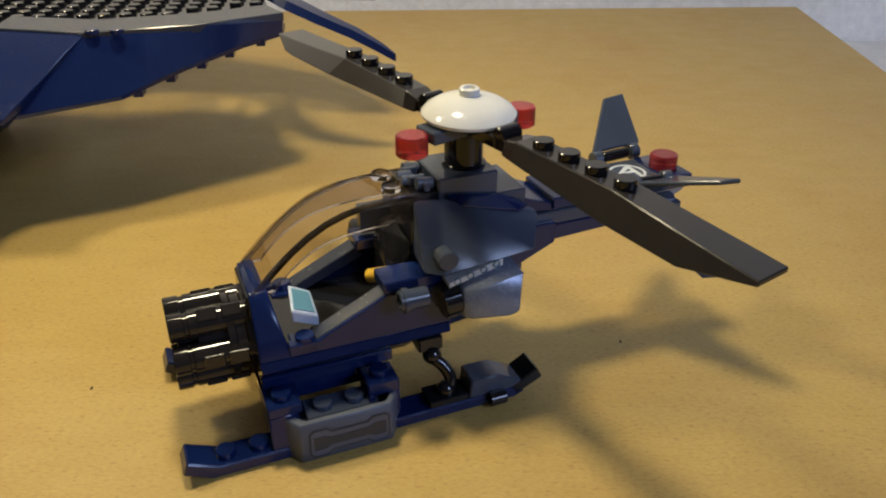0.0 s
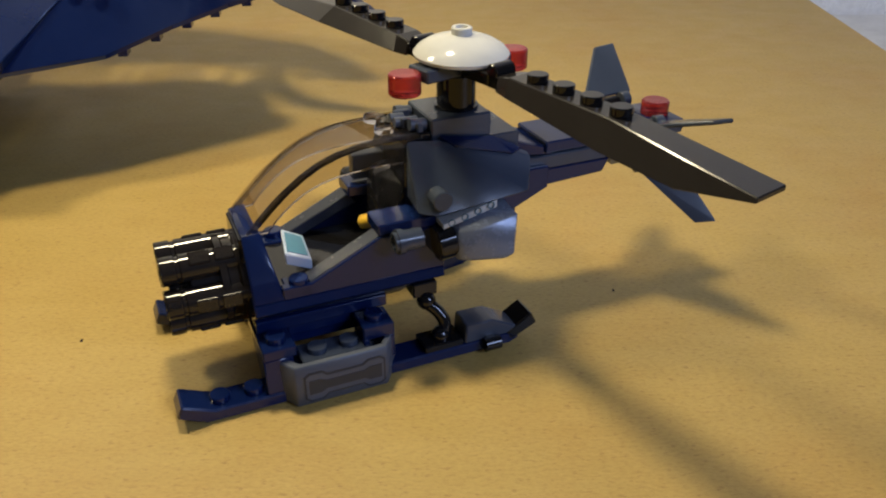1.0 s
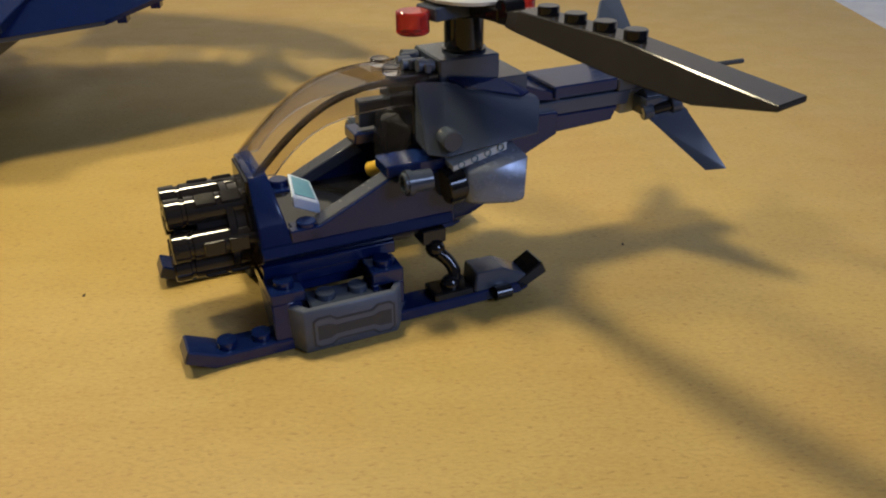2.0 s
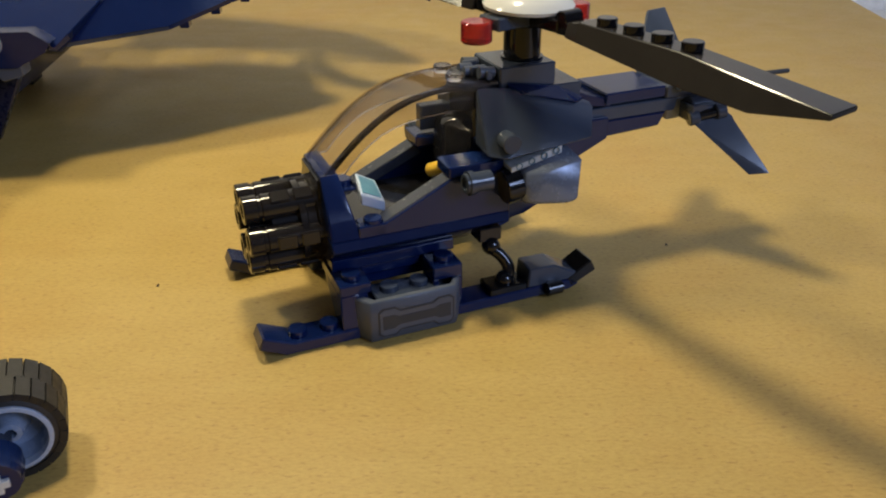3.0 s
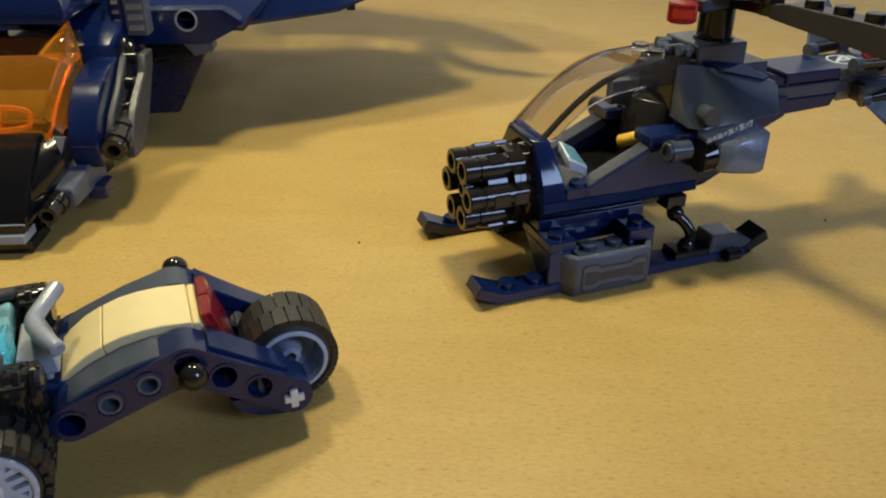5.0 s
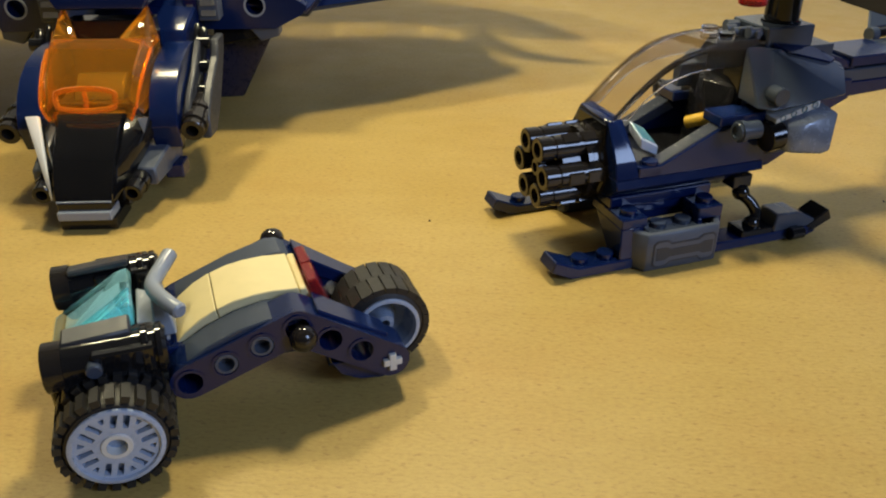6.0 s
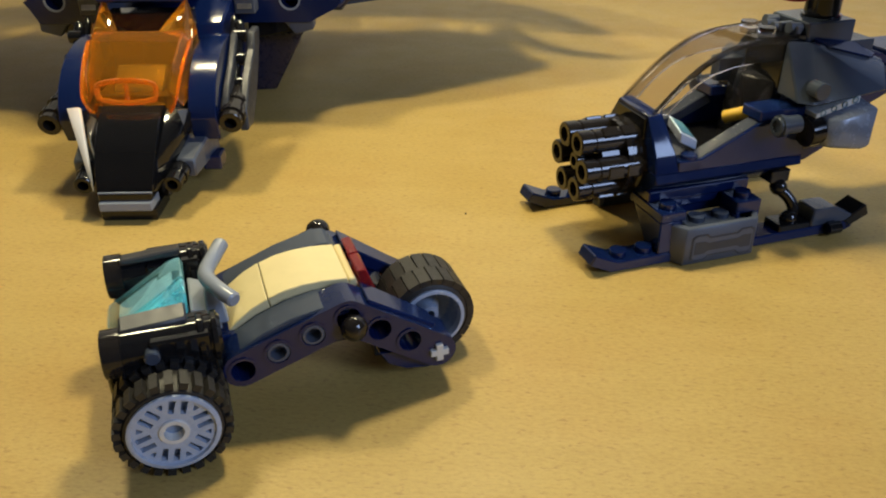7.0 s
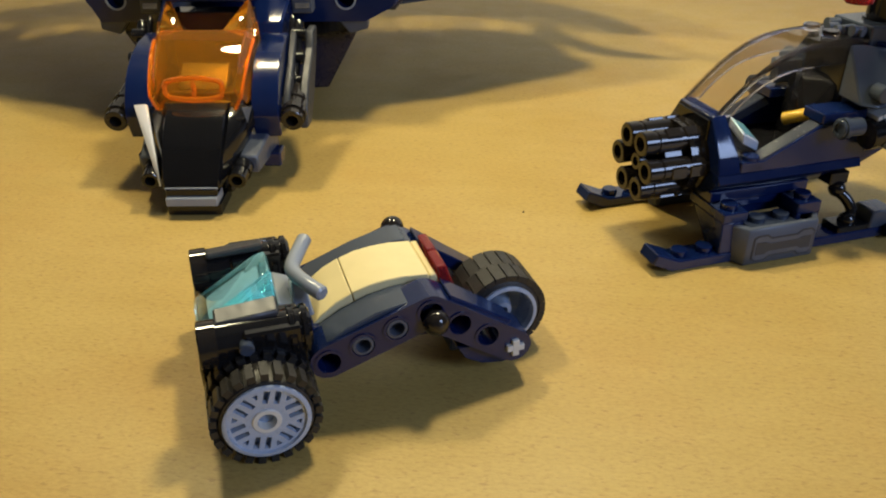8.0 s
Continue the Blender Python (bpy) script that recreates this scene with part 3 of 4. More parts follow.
pts = [turned(u, v, ca, sa) for u, v in ((-13.2, -3.8), (13.2, -3.8), (13.2, 3.8), (-13.2, 3.8))]
rotor = part("rotor_arm", prism(B(), pts, "z", 69.2, 72.4, bev=0.35), DGREY, heli, "dark grey rotor arm plate")
for u in (-17, 17):
    x, y = turned(u, 0, ca, sa)
    part("rotor_light", rod(B(), (x, y, 66.8), (x, y, 72.0), 3.9, 24, 0.4), RED, rotor, "clear red round light")
dish = part("rotor_dish", lathe(B(), [(0, 10.2), (0.2, 11.5), (1.0, 11.7), (2.4, 10.5), (3.8, 8.1), (4.8, 5.2), (5.3, 2.5), (6.8, 2.5), (7.0, 2.3), (7.0, 1.5), (6.3, 1.4)], (RX, RY, 73), (0, -0.03, 1), 40), WHITE, heli, "white domed rotor dish with a centre stud")
BD = math.radians(-76)
for turn, lift, side, skirt in ((0, 0.0, 1, 0.0), (math.radians(182), 0.10, -1, 2.6)):
    cb, sb = math.cos(BD + turn), math.sin(BD + turn)

    def at(d, w, z):
        x, y = turned(d, w * side, cb, sb)
        return (x, y, z + lift * (d - 10))

    SEC = [(17, -3, 3.4, 72.6, -4, 3, 69.2), (21, -3.4, 3.4, 73.4, -4.6, 3, 68.9), (50, -3.4, 3.6, 72.6, -6.6 - skirt, 2, 66.4 + skirt), (70, -4.4, 3.8, 70.6, -7.2 - skirt, 3, 65.6 + skirt), (85.3 + skirt * 0.6, -4.8, 4.0, 69.0, -4.8 - skirt * 1.6, 3.8, 67.8)]
    blade = part("rotor_blade", loft(B(), [[at(d, w0, z1), at(d, w1, z1), at(d, v1, z0), at(d - (skirt * 4.4 if d > 80 else 0), v0, z0)] for d, w0, w1, z1, v0, v1, z0 in SEC], 0.25), BLADE, heli, "dark brown-grey rotor blade", 8)
    bm = B()
    for k in range(4):
        x, y = turned(26.6 + 8 * k, 0, cb, sb)
        stud(bm, x, y, 73.2 - 0.2 * k + lift * (16.6 + 8 * k), 2.4, 1.9)
    part("blade_stud", bm, BLACK, blade)
    bm = rod(B(), at(14.5, -3, 72.8), at(14.5, 3, 72.8), 2.0)
    hull(bm, [at(d, w, z) for d in (13, 19) for w in (-3, 3) for z in (69.2, 72.4)], 0.3)
    hull(bm, [at(d, w, z) for d in (4, 14) for w in (-3.4, 3.4) for z in (69.5, 72.6)], 0.3)
    part("blade_clip", bm, BLACK, blade)

# ---- trike ----
trike = thing("toy_trike", pose(-0.098, 0.0899, 0, 0, 0, 22.8), "dark blue toy trike with tan curved body and black tyres", "toy trike")
YC = 16.0
AX, BEND, FRONT = (0.0, 9.0), (-19.5, 22.0), (-41.6, 14.0)


def beam_outline(r=4.0):
    def arc(c, a0, a1, n=8):
        return [(c[0] + r * math.cos(math.radians(a0 + (a1 - a0) * k / n)), c[1] + r * math.sin(math.radians(a0 + (a1 - a0) * k / n))) for k in range(n + 1)]
    ar = math.degrees(math.atan2(AX[1] - BEND[1], AX[0] - BEND[0]))
    af = math.degrees(math.atan2(FRONT[1] - BEND[1], FRONT[0] - BEND[0])) % 360
    top = arc(BEND, af - 90, ar + 90, 4)
    mid = math.radians((af + ar) / 2)
    half = math.radians((af - ar) / 2)
    k = r / math.sin(half)
    inner = [(BEND[0] + k * math.cos(mid), BEND[1] + k * math.sin(mid))]
    if inner[0][1] > BEND[1]:
        inner = [(BEND[0] - k * math.cos(mid), BEND[1] - k * math.sin(mid))]
    return top + arc(AX, ar + 90, ar - 90) + inner + arc(FRONT, af + 90, af - 90)


def lerp2(a, b, k):
    return (a[0] + (b[0] - a[0]) * k, a[1] + (b[1] - a[1]) * k)


HOLES = [lerp2(FRONT, BEND, k / 3) for k in range(3)] + [BEND] + [lerp2(BEND, AX, k / 3) for k in (1, 2)]
for s, y0, y1 in ((-1, -1.0, 6.6), (1, 25.4, 33.0)):
    beam = part("side_beam", prism(B(), beam_outline(), "y", y0, y1, holes=[(*h, 2.45) for h in HOLES]), NAVY, trike, "dark blue bent beam with round holes")
    yo = y0 if s < 0 else y1
    for i, h in enumerate(HOLES):
        bm = lathe(B(), [(0, 3.1), (0.35, 3.1), (0.35, 2.5), (0, 2.5), (0, 3.1)], (h[0], yo - 0.05 * s, h[1]), (0, s, 0), 20)
        part("hole_rim", bm, NAVY, beam)
        if i in (1, 2):
            bm = tube(B(), (h[0], yo - s * 6, h[1]), (h[0], yo + s * 0.15, h[1]), 2.4, 1.65, 3)
            part("pin", bm, MGREY, beam, "dark grey hollow pin")
    part("ball_joint", lathe(B(), [(0, 1.6), (1.2, 1.8), (1.6, 2.2), (2.8, 2.8), (4.0, 2.9), (5.2, 2.3), (6.0, 1.1), (6.2, 0.2)], (BEND[0] + 0.8, yo - s * 2.2, BEND[1] - (1.8 if s < 0 else -2.2)), (0, s, 0), 20), GUNMETAL, beam, "dark ball joint")
    bm = box(B(), -0.8, 0.8, yo - s * 2, yo + s * 1.0, AX[1] - 2.05, AX[1] + 2.05, 0.15)
    box(bm, -2.05, 2.05, yo - s * 2, yo + s * 0.96, AX[1] - 0.8, AX[1] + 0.8, 0.15)
    part("axle_end", bm, WHITE, beam, "pale cross axle end")
    # grey fairing above the front arm
    yi, yj = (0.0, 8.0) if s < 0 else (24.0, 32.0)
    if s < 0:
        side = [(-47, 14.2), (-22, 23.4), (-13.5, 22.2), (-18, 24.4), (-25, 24.6), (-31, 23.4), (-37, 21.0), (-42, 18.0)]
    else:
        side = [(-47, 14.6), (-22, 23.0), (-13.5, 22.6), (-18.4, 26.2), (-21, 26.2), (-30, 23.6), (-40, 19.6)]
    part("fairing", prism(B(), side, "y", yi, yj, bev=0.25), DGREY, trike, "blue-grey side slope")
    if s < 0:
        part("fairing_inlay", prism(B(), [(-44, 15.6), (-38, 19.2), (-32, 21.6), (-25, 22.8), (-19, 22.9), (-27, 21.0), (-35, 17.9)], "y", yi - 0.2, yi + 0.4), DARKENED_NAVY, trike, "dark inset below the slope")
    zt = 24.8 if s < 0 else 25.2
    part("rear_slope", hull(B(), [(-15, yi, zt), (-15, yj, zt), (-15, yi, 21), (-15, yj, 21), (0, yi + 1, 14.6), (0, yj - 1, 14.6), (-2, yi + 1, 12.5), (-2, yj - 1, 12.5)], 0.3), NAVY, trike)
    part("strap", hull(B(), [(xx, yy, zz) for yy in (yi + 1, yj - 1) for xx, zz in ((-13, 10), (-11, 6.5), (-7, 4.2), (-2, 3.4), (2, 4.2), (4, 6.5), (3.6, 9))], 0.3), NAVY, trike)
ARC = [(-46.5, 13.0), (-44.2, 16.6), (-41.4, 19.7), (-38, 22.3), (-34.4, 24.1), (-30.6, 25.4), (-26.8, 26.0), (-22.5, 26.2), (-17.2, 25.8)]
for seg in (ARC[:5], ARC[4:]):
    bm = loft(B(), [[(x, 8.1, z), (x, 23.9, z), (x + 1, 23.9, z - 5), (x + 1, 8.1, z - 5)] for x, z in [(seg[0][0] + 0.1, seg[0][1]), *seg[1:-1], (seg[-1][0] - 0.1, seg[-1][1])]], 0.2)
    part("body_panel", bm, TAN, trike, "tan curved body slope")
part("light_bar", hull(B(), [(-17.1, 8, 25.6), (-17.1, 24, 25.6), (-15.6, 8, 25.6), (-15.6, 24, 25.6), (-12.6, 8, 16), (-12.6, 24, 16), (-17.1, 8, 16), (-17.1, 24, 16)], 0.3), TAN, trike)
for y in (8.1, 16.1):
    part("rear_light", hull(B(), [(-15.4, y, 27.0), (-15.4, y + 7.8, 27.0), (-13.2, y, 27.2), (-13.2, y + 7.8, 27.2), (-9.4, y, 16.4), (-9.4, y + 7.8, 16.4), (-12.4, y, 15.5), (-12.4, y + 7.8, 15.5), (-9.4, y, 15.5), (-9.4, y + 7.8, 15.5)], 0.3), RED, trike, "clear red sloped rear light")
part("chassis", box(B(), -46, -10.5, 6.4, 25.6, 11, 18), NAVY, trike)

# added filler that stops lamp light through the gap ahead of the rear wheel
part("gap_filler", box(B(), -12.5, -9.0, 7, 25, 4.6, 15.4), NAVY, trike)


def wheel(x, y0, y1, z, r, face, parent, deep=False):
    """Tyre with tread blocks, and a spoked rim whose open face looks along y by sign face."""
    rb, rt = (3.3, 0.6) if deep else (3.2, 1.4)
    w = part("wheel", lathe(B(), [(0, r - rb), (0.3, r - 1.9), (1.2, r - rt), (y1 - y0 - 1.2, r - rt), (y1 - y0 - 0.3, r - 1.9), (y1 - y0, r - rb), (y1 - y0 - 1, r - rb - 0.2), (1, r - rb - 0.2), (0, r - rb)], (x, y0, z), (0, 1, 0), 40), RUBBER, parent, "black tyre with block tread")
    n, q0 = (22, 1.27) if deep else (25, 0.78)
    for k in range(n):
        a = math.tau * k / n
        for row in (0, 1):
            aa = a + row * math.pi / n
            c, s = math.cos(aa), math.sin(aa)
            ya, yb = (y0 + 0.3, y0 + (y1 - y0) * (0.52 if deep else 0.4)) if row == 0 else (y0 + (y1 - y0) * (0.48 if deep else 0.6), y1 - 0.3)
            pts = [(x + c * rr - s * q, yy, z + s * rr + c * q) for rr in (r - 1.5, r) for q in (-q0, q0) for yy in (ya, yb)]
            part("tread_block", hull(B(), pts, 0.0), RUBBER, w)
    yf = y0 if face < 0 else y1
    bm = lathe(B(), [(-3, r - rb + 0.6), (0.4, r - rb + 0.8), (0.6, r - rb + 0.5), (0.6, r - rb - 0.1), (0.2, r - rb - 0.2), (-3, r - rb - 0.4), (-3, r - rb + 0.6)], (x, yf, z), (0, face, 0), 40)
    rim = part("rim", bm, RIM, w, "pale blue-grey spoked rim")
    if deep:
        part("rim_bowl", lathe(B(), [(0.2, r - rb - 0.1), (-2, r - rb - 0.4), (-5.4, r - rb - 1.2), (-6.4, 3.6), (-1.8, 2.1), (-1.5, 1.1), (-8, 1.1), (-8, r - rb + 0.2), (0.2, r - rb + 0.2), (0.2, r - rb - 0.1)], (x, yf, z), (0, face, 0), 40), RIM_SHADED, rim, "deep pale blue-grey rim bowl, depth shade in its colour")
        return w
    slots = []
    for k in range(6):
        a = math.tau * (k + 0.25) / 6
        for off in (-1.1, 1.1):
            slots.append([(x + math.cos(a) * rr - math.sin(a) * q, z + math.sin(a) * rr + math.cos(a) * q) for rr, q in ((4.1, off - 0.5), (r - 4.0, off - 0.62), (r - 4.0, off + 0.62), (4.1, off + 0.5))])
        a += math.tau / 12
        slots.append([(x + math.cos(a) * rr - math.sin(a) * q, z + math.sin(a) * rr + math.cos(a) * q) for rr, q in ((5.7, -0.2), (r - 4.2, -0.6), (r - 4.2, 0.6), (5.7, 0.2))])
    ring = [(x + (r - 3.3) * math.cos(math.tau * k / 48), z + (r - 3.3) * math.sin(math.tau * k / 48)) for k in range(48)]
    part("rim_face", prism(B(), ring, "y", yf - face * 0.1, yf - face * 1.4, holes=[*slots, (x, z, 2.7)]), RIM, rim)
    part("hub", tube(B(), (x, yf - face * 4, z), (x, yf + face * 0.3, z), 2.9, 1.9, 3), WHITE, rim, "cream hub with a bored centre")
    part("back_disc", rod(B(), (x, yf - face * 3.6, z), (x, yf - face * 2.0, z), r - 3.6, 32), RIM_SHADED, rim)
    return w


wheel(-55.9, -11.7, -0.1, 11.0, 11.0, -1, trike)
wheel(-56.2, 30.6, 42.2, 11.0, 11.0, 1, trike)
wheel(2.0, 9.6, 22.8, 10.2, 10.2, -1, trike, True)
part("axle", rod(B(), (0, 0, AX[1]), (0, 32, AX[1]), 2.0), DGREY, trike)
part("front_axle", rod(B(), (-56.2, 0, 11), (-56.2, 32, 11), 2.0), DGREY, trike)
# nose with two shooters and a teal screen
part("nose_core", box(B(), -64, -45, 3, 29, 7, 18, 0.6), BLACK, trike, "black nose bricks")
part("bumper", prism(B(), [(-67, 9), (-65, 6), (-61, 6), (-61, 18), (-65, 18), (-67.2, 16)], "y", 2, 30, bev=0.6), BLACK, trike)
for y, s in ((1.0, 1), (31.0, -1)):
    bm = rod(B(), (-66, y, 22.4), (-44.5, y, 22.4), 4.5, 20, 0.5)
    box(bm, -64, -46, y - 4.2, y + 4.2, 13, 22)
    box(bm, -58, -46.5, y - 4.6, y + 4.6, 20, 26, 0.5)
    for xx in (-49, -46.4):
        rod(bm, (xx, y, 22.4), (xx + 1.4, y, 22.4), 5.1)
    sh = part("shooter", bm, BLACK, trike, "glossy black spring shooter")
    part("shooter_pin", rod(B(), (-57.6, y - s * 6, 23.4), (-57.6, y, 23.4), 1.5), DGREY, sh)
    part("shooter_ring", tube(B(), (-63, y, 22.4), (-66.6, y, 22.4), 4.9, 3.4, 3), GUNMETAL, sh, "dark grey end ring")
    part("top_tile", hull(B(), [(-63, y - s * 0.6, 26.0), (-63, y + s * 4.0, 26.6), (-50.5, y - s * 0.6, 26.4), (-50.5, y + s * 4.0, 27.2), (-63, y - s * 0.6, 27.2), (-63, y + s * 4.0, 28), (-50.5, y - s * 0.6, 28.0), (-50.5, y + s * 4.0, 29.0)], 0.4), ARM_GREY, sh, "grey tile")
P = [(-67.0, 8, 18), (-67.0, 24, 18), (-67.0, 8, 19.4), (-67.0, 24, 19.4), (-51.5, 8.4, 27.5), (-51.5, 23.6, 29.5), (-50, 8.4, 26.5), (-50, 23.6, 28.5), (-51, 8.4, 22), (-51, 23.6, 22), (-62, 8, 17), (-62, 24, 17)]
part("windscreen", hull(B(), P, 0.7), TEAL, trike, "clear teal wedge windscreen")
part("windscreen_block", hull(B(), [(-62, 9.5, 21.5), (-62, 14, 21.5), (-50.2, 9.5, 27.6), (-50.2, 15, 27.6), (-50.2, 9.5, 23), (-50.2, 15, 23), (-50.4, 9.5, 29.6), (-50.4, 14, 30)], 0.4), TEAL, trike)
part("windscreen_base", hull(B(), [(-64, 9.5, 17.2), (-64, 22.5, 17.2), (-52, 9.5, 22.8), (-52, 22.5, 24.2), (-52, 9.5, 17.2), (-52, 22.5, 17.2)], 0.3), LGREY, trike)
part("dashboard", hull(B(), [(-49.8, 9, 18), (-49.8, 23, 18), (-44, 9, 18), (-44, 23, 18), (-49.8, 9, 24), (-49.8, 23, 24), (-45.5, 9, 22), (-45.5, 23, 22)], 0.4), LGREY, trike)
bm = bent_tube(B(), [(-41.0, 3.4, 28.0), (-43.4, 7.0, 28.6), (-45.4, 11.6, 28.8), (-45.6, 14.6, 29.2), (-43.6, 19.0, 30.0), (-41.4, 23.0, 31.0)], 1.65)
hull(bm, [(-47, 8, 20), (-47, 18, 20), (-42.5, 8, 20), (-42.5, 18, 20), (-46.4, 11, 29), (-46.4, 15, 29), (-44, 11, 29), (-44, 15, 29)], 0.4)
part("handlebar", bm, LGREY, trike, "light grey curved handlebar")

# ---- jet ----
jet = thing("toy_jet", pose(-0.199, 0.160, 0, 0, 0, 6), "large dark blue toy brick jet with an orange cockpit", "toy jet")
part("nose_foot", box(B(), -8.5, 8.5, 1.5, 16, 0.1, 4.2), BLACK, jet)
part("nose_lip", box(B(), -8, 8, -0.6, 8, 4.2, 7.0, 0.25), LGREY, jet, "light grey nose lip tile")
part("nose_plate", box(B(), -8, 8, 0.8, 20, 7.0, 9.4, 0.25), BLACK, jet)
HOOD = [(1.6, 9.4, 8.6), (2.2, 12.0, 8.8), (5, 16.4, 9.1), (9, 21.5, 9.3), (14, 26.0, 9.5), (20, 29.6, 9.6), (26, 31.2, 9.7)]
bm = loft(B(), [[(-w, y, z), (w, y, z), (w + 0.4, y + 2, z - 7 if z > 16 else 9), (-w - 0.4, y + 2, z - 7 if z > 16 else 9)] for y, z, w in HOOD], 0.3)
part("nose_hood", bm, BLACK, jet, "glossy black curved nose hood")
part("hood_edge", box(B(), -8.2, 8.2, 1.1, 1.7, 9.2, 9.8, 0.1), LGREY, jet)
for s in (-1, 1):
    part("nose_cheek", hull(B(), [(s * 9.0, 4, 9.5), (s * 9.4, 8, 19), (s * 10, 23, 30), (s * 17, 24, 28), (s * 12, 14, 12), (s * 18, 27, 24), (s * 10, 26, 10), (s * 12, 26, 29)], 0.5), BLACK, jet, "black nose cheek")
part("cheek_blade", hull(B(), [(-20.8, 22.5, 29.4), (-16.6, 21.5, 30.0), (-13.4, 11.5, 19.5), (-9.5, 2.6, 9.6), (-10.4, 3.4, 9.4), (-20.4, 24, 28.4), (-16.4, 23, 29.0), (-13.2, 13, 18.8)], 0.12), CHEEK, jet, "thin silver blade on the nose, lamp glare in its colour")
part("cheek_chip", hull(B(), [(14.6, 19.0, 29.6), (17.4, 20.6, 29.2), (16.0, 18.6, 24.6), (14.6, 19.6, 29.6), (17.4, 21.2, 29.2), (16.0, 19.4, 24.6)], 0), CHROME, jet, "small bright metallic chip")
part("keel", hull(B(), [(-11, 10, 4), (11, 10, 4), (-11, 10, 12), (11, 10, 12), (-16, 60, 3), (16, 60, 3), (-20, 60, 26), (20, 60, 26)], 0.6), BLACK, jet)
# orange cockpit glass
GL = [(20.4, 31.6, 12.4), (21.0, 35.6, 14.4), (24, 39.5, 15.0), (28.5, 43.0, 15.5), (33.5, 46.2, 16.0), (39.5, 49.0, 16.4)]
bm = loft(B(), [[(-w, y, z - 3.5), (-w * 0.86, y, z), (w * 0.86, y, z), (w, y, z - 3.5), (w - 1.2, y + 1, z - 3.8), (w * 0.84, y + 1, z - 1.2), (-w * 0.84, y + 1, z - 1.2), (-w + 1.2, y + 1, z - 3.8)] for y, z, w in GL])
for s in (-1, 1):
    hull(bm, [(s * 16.4, 39.5, 45.5), (s * 14.1, 39.5, 49), (s * 6.5, 39.8, 49), (s * 13.8, 52, 57), (s * 16.4, 50, 46), (s * 13.0, 52.4, 56), (s * 6.7, 40.6, 48)], 0.1)
glass = part("cockpit_glass", bm, ORANGE, jet, "clear orange cockpit glass")
for s in (-1, 1):
    part("side_glass", hull(B(), [(s * 14.8, 21, 32), (s * 14.8, 21, 33), (s * 16.8, 47, 50), (s * 17, 50, 34), (s * 15.4, 24, 29), (s * 14.0, 21.4, 32), (s * 16, 47, 50), (s * 16.2, 50, 34), (s * 14.6, 24, 29)], 0.1), ORANGE, glass)
bm = bent_tube(B(), [(-8.0, 18.6, 33.2), (-8.9, 19.4, 35.4), (-8.0, 20.2, 37.8), (0, 20.2, 38.8), (8.0, 20.2, 37.8), (8.9, 19.4, 35.4), (8.0, 18.6, 33.2), (0, 17.9, 32.4), (-8.0, 18.6, 33.2)], 0.85, 8)
bent_tube(bm, [(0, 18.4, 33), (0.4, 18.8, 35), (0, 19.6, 38)], 0.8, 8)
part("glass_frame", bm, ORANGE_RIM, glass, "bright orange moulded frame")
for s in (-1, 1):
    part("glass_rim", bent_tube(B(), [(s * w, y - 0.2, z - 3.0) for y, z, w in GL], 0.5, 8), ORANGE_RIM, glass, "bright orange edge")
part("cockpit_tub", box(B(), -13, 13, 27, 70, 24, 32), ARM_GREY, jet, "dark grey cockpit floor")
part("cockpit_back", box(B(), -14, 14, 52, 60, 30, 52), BLACK, jet)
part("console", hull(B(), [(-8, 30, 32), (8, 30, 32), (-8, 40, 32), (8, 40, 32), (-8, 38, 38), (8, 38, 38), (-8, 40, 38), (8, 40, 38)], 0.4), DGREY, jet)
part("brow", hull(B(), [(-14, 46, 56.5), (14, 46, 56.5), (-16, 46, 60), (16, 46, 60), (-14, 72, 57), (14, 72, 57), (-12, 50, 68), (12, 50, 68), (-12, 90, 74), (12, 90, 74), (-14, 90, 57), (14, 90, 57)], 0.6), NAVY, jet, "dark blue cockpit brow")
part("fuselage", hull(B(), [(-20, 58, 26), (20, 58, 26), (-24, 80, 14), (24, 80, 14), (-24, 240, 14), (24, 240, 14), (-24, 82, 54), (24, 82, 54), (-22, 62, 46), (22, 62, 46), (-22, 240, 64), (22, 240, 64)], 0.8), NAVY, jet, "dark blue brick fuselage")
part("spine", box(B(), -18, 18, 92, 230, 60, 74, 0.5), NAVY, jet)
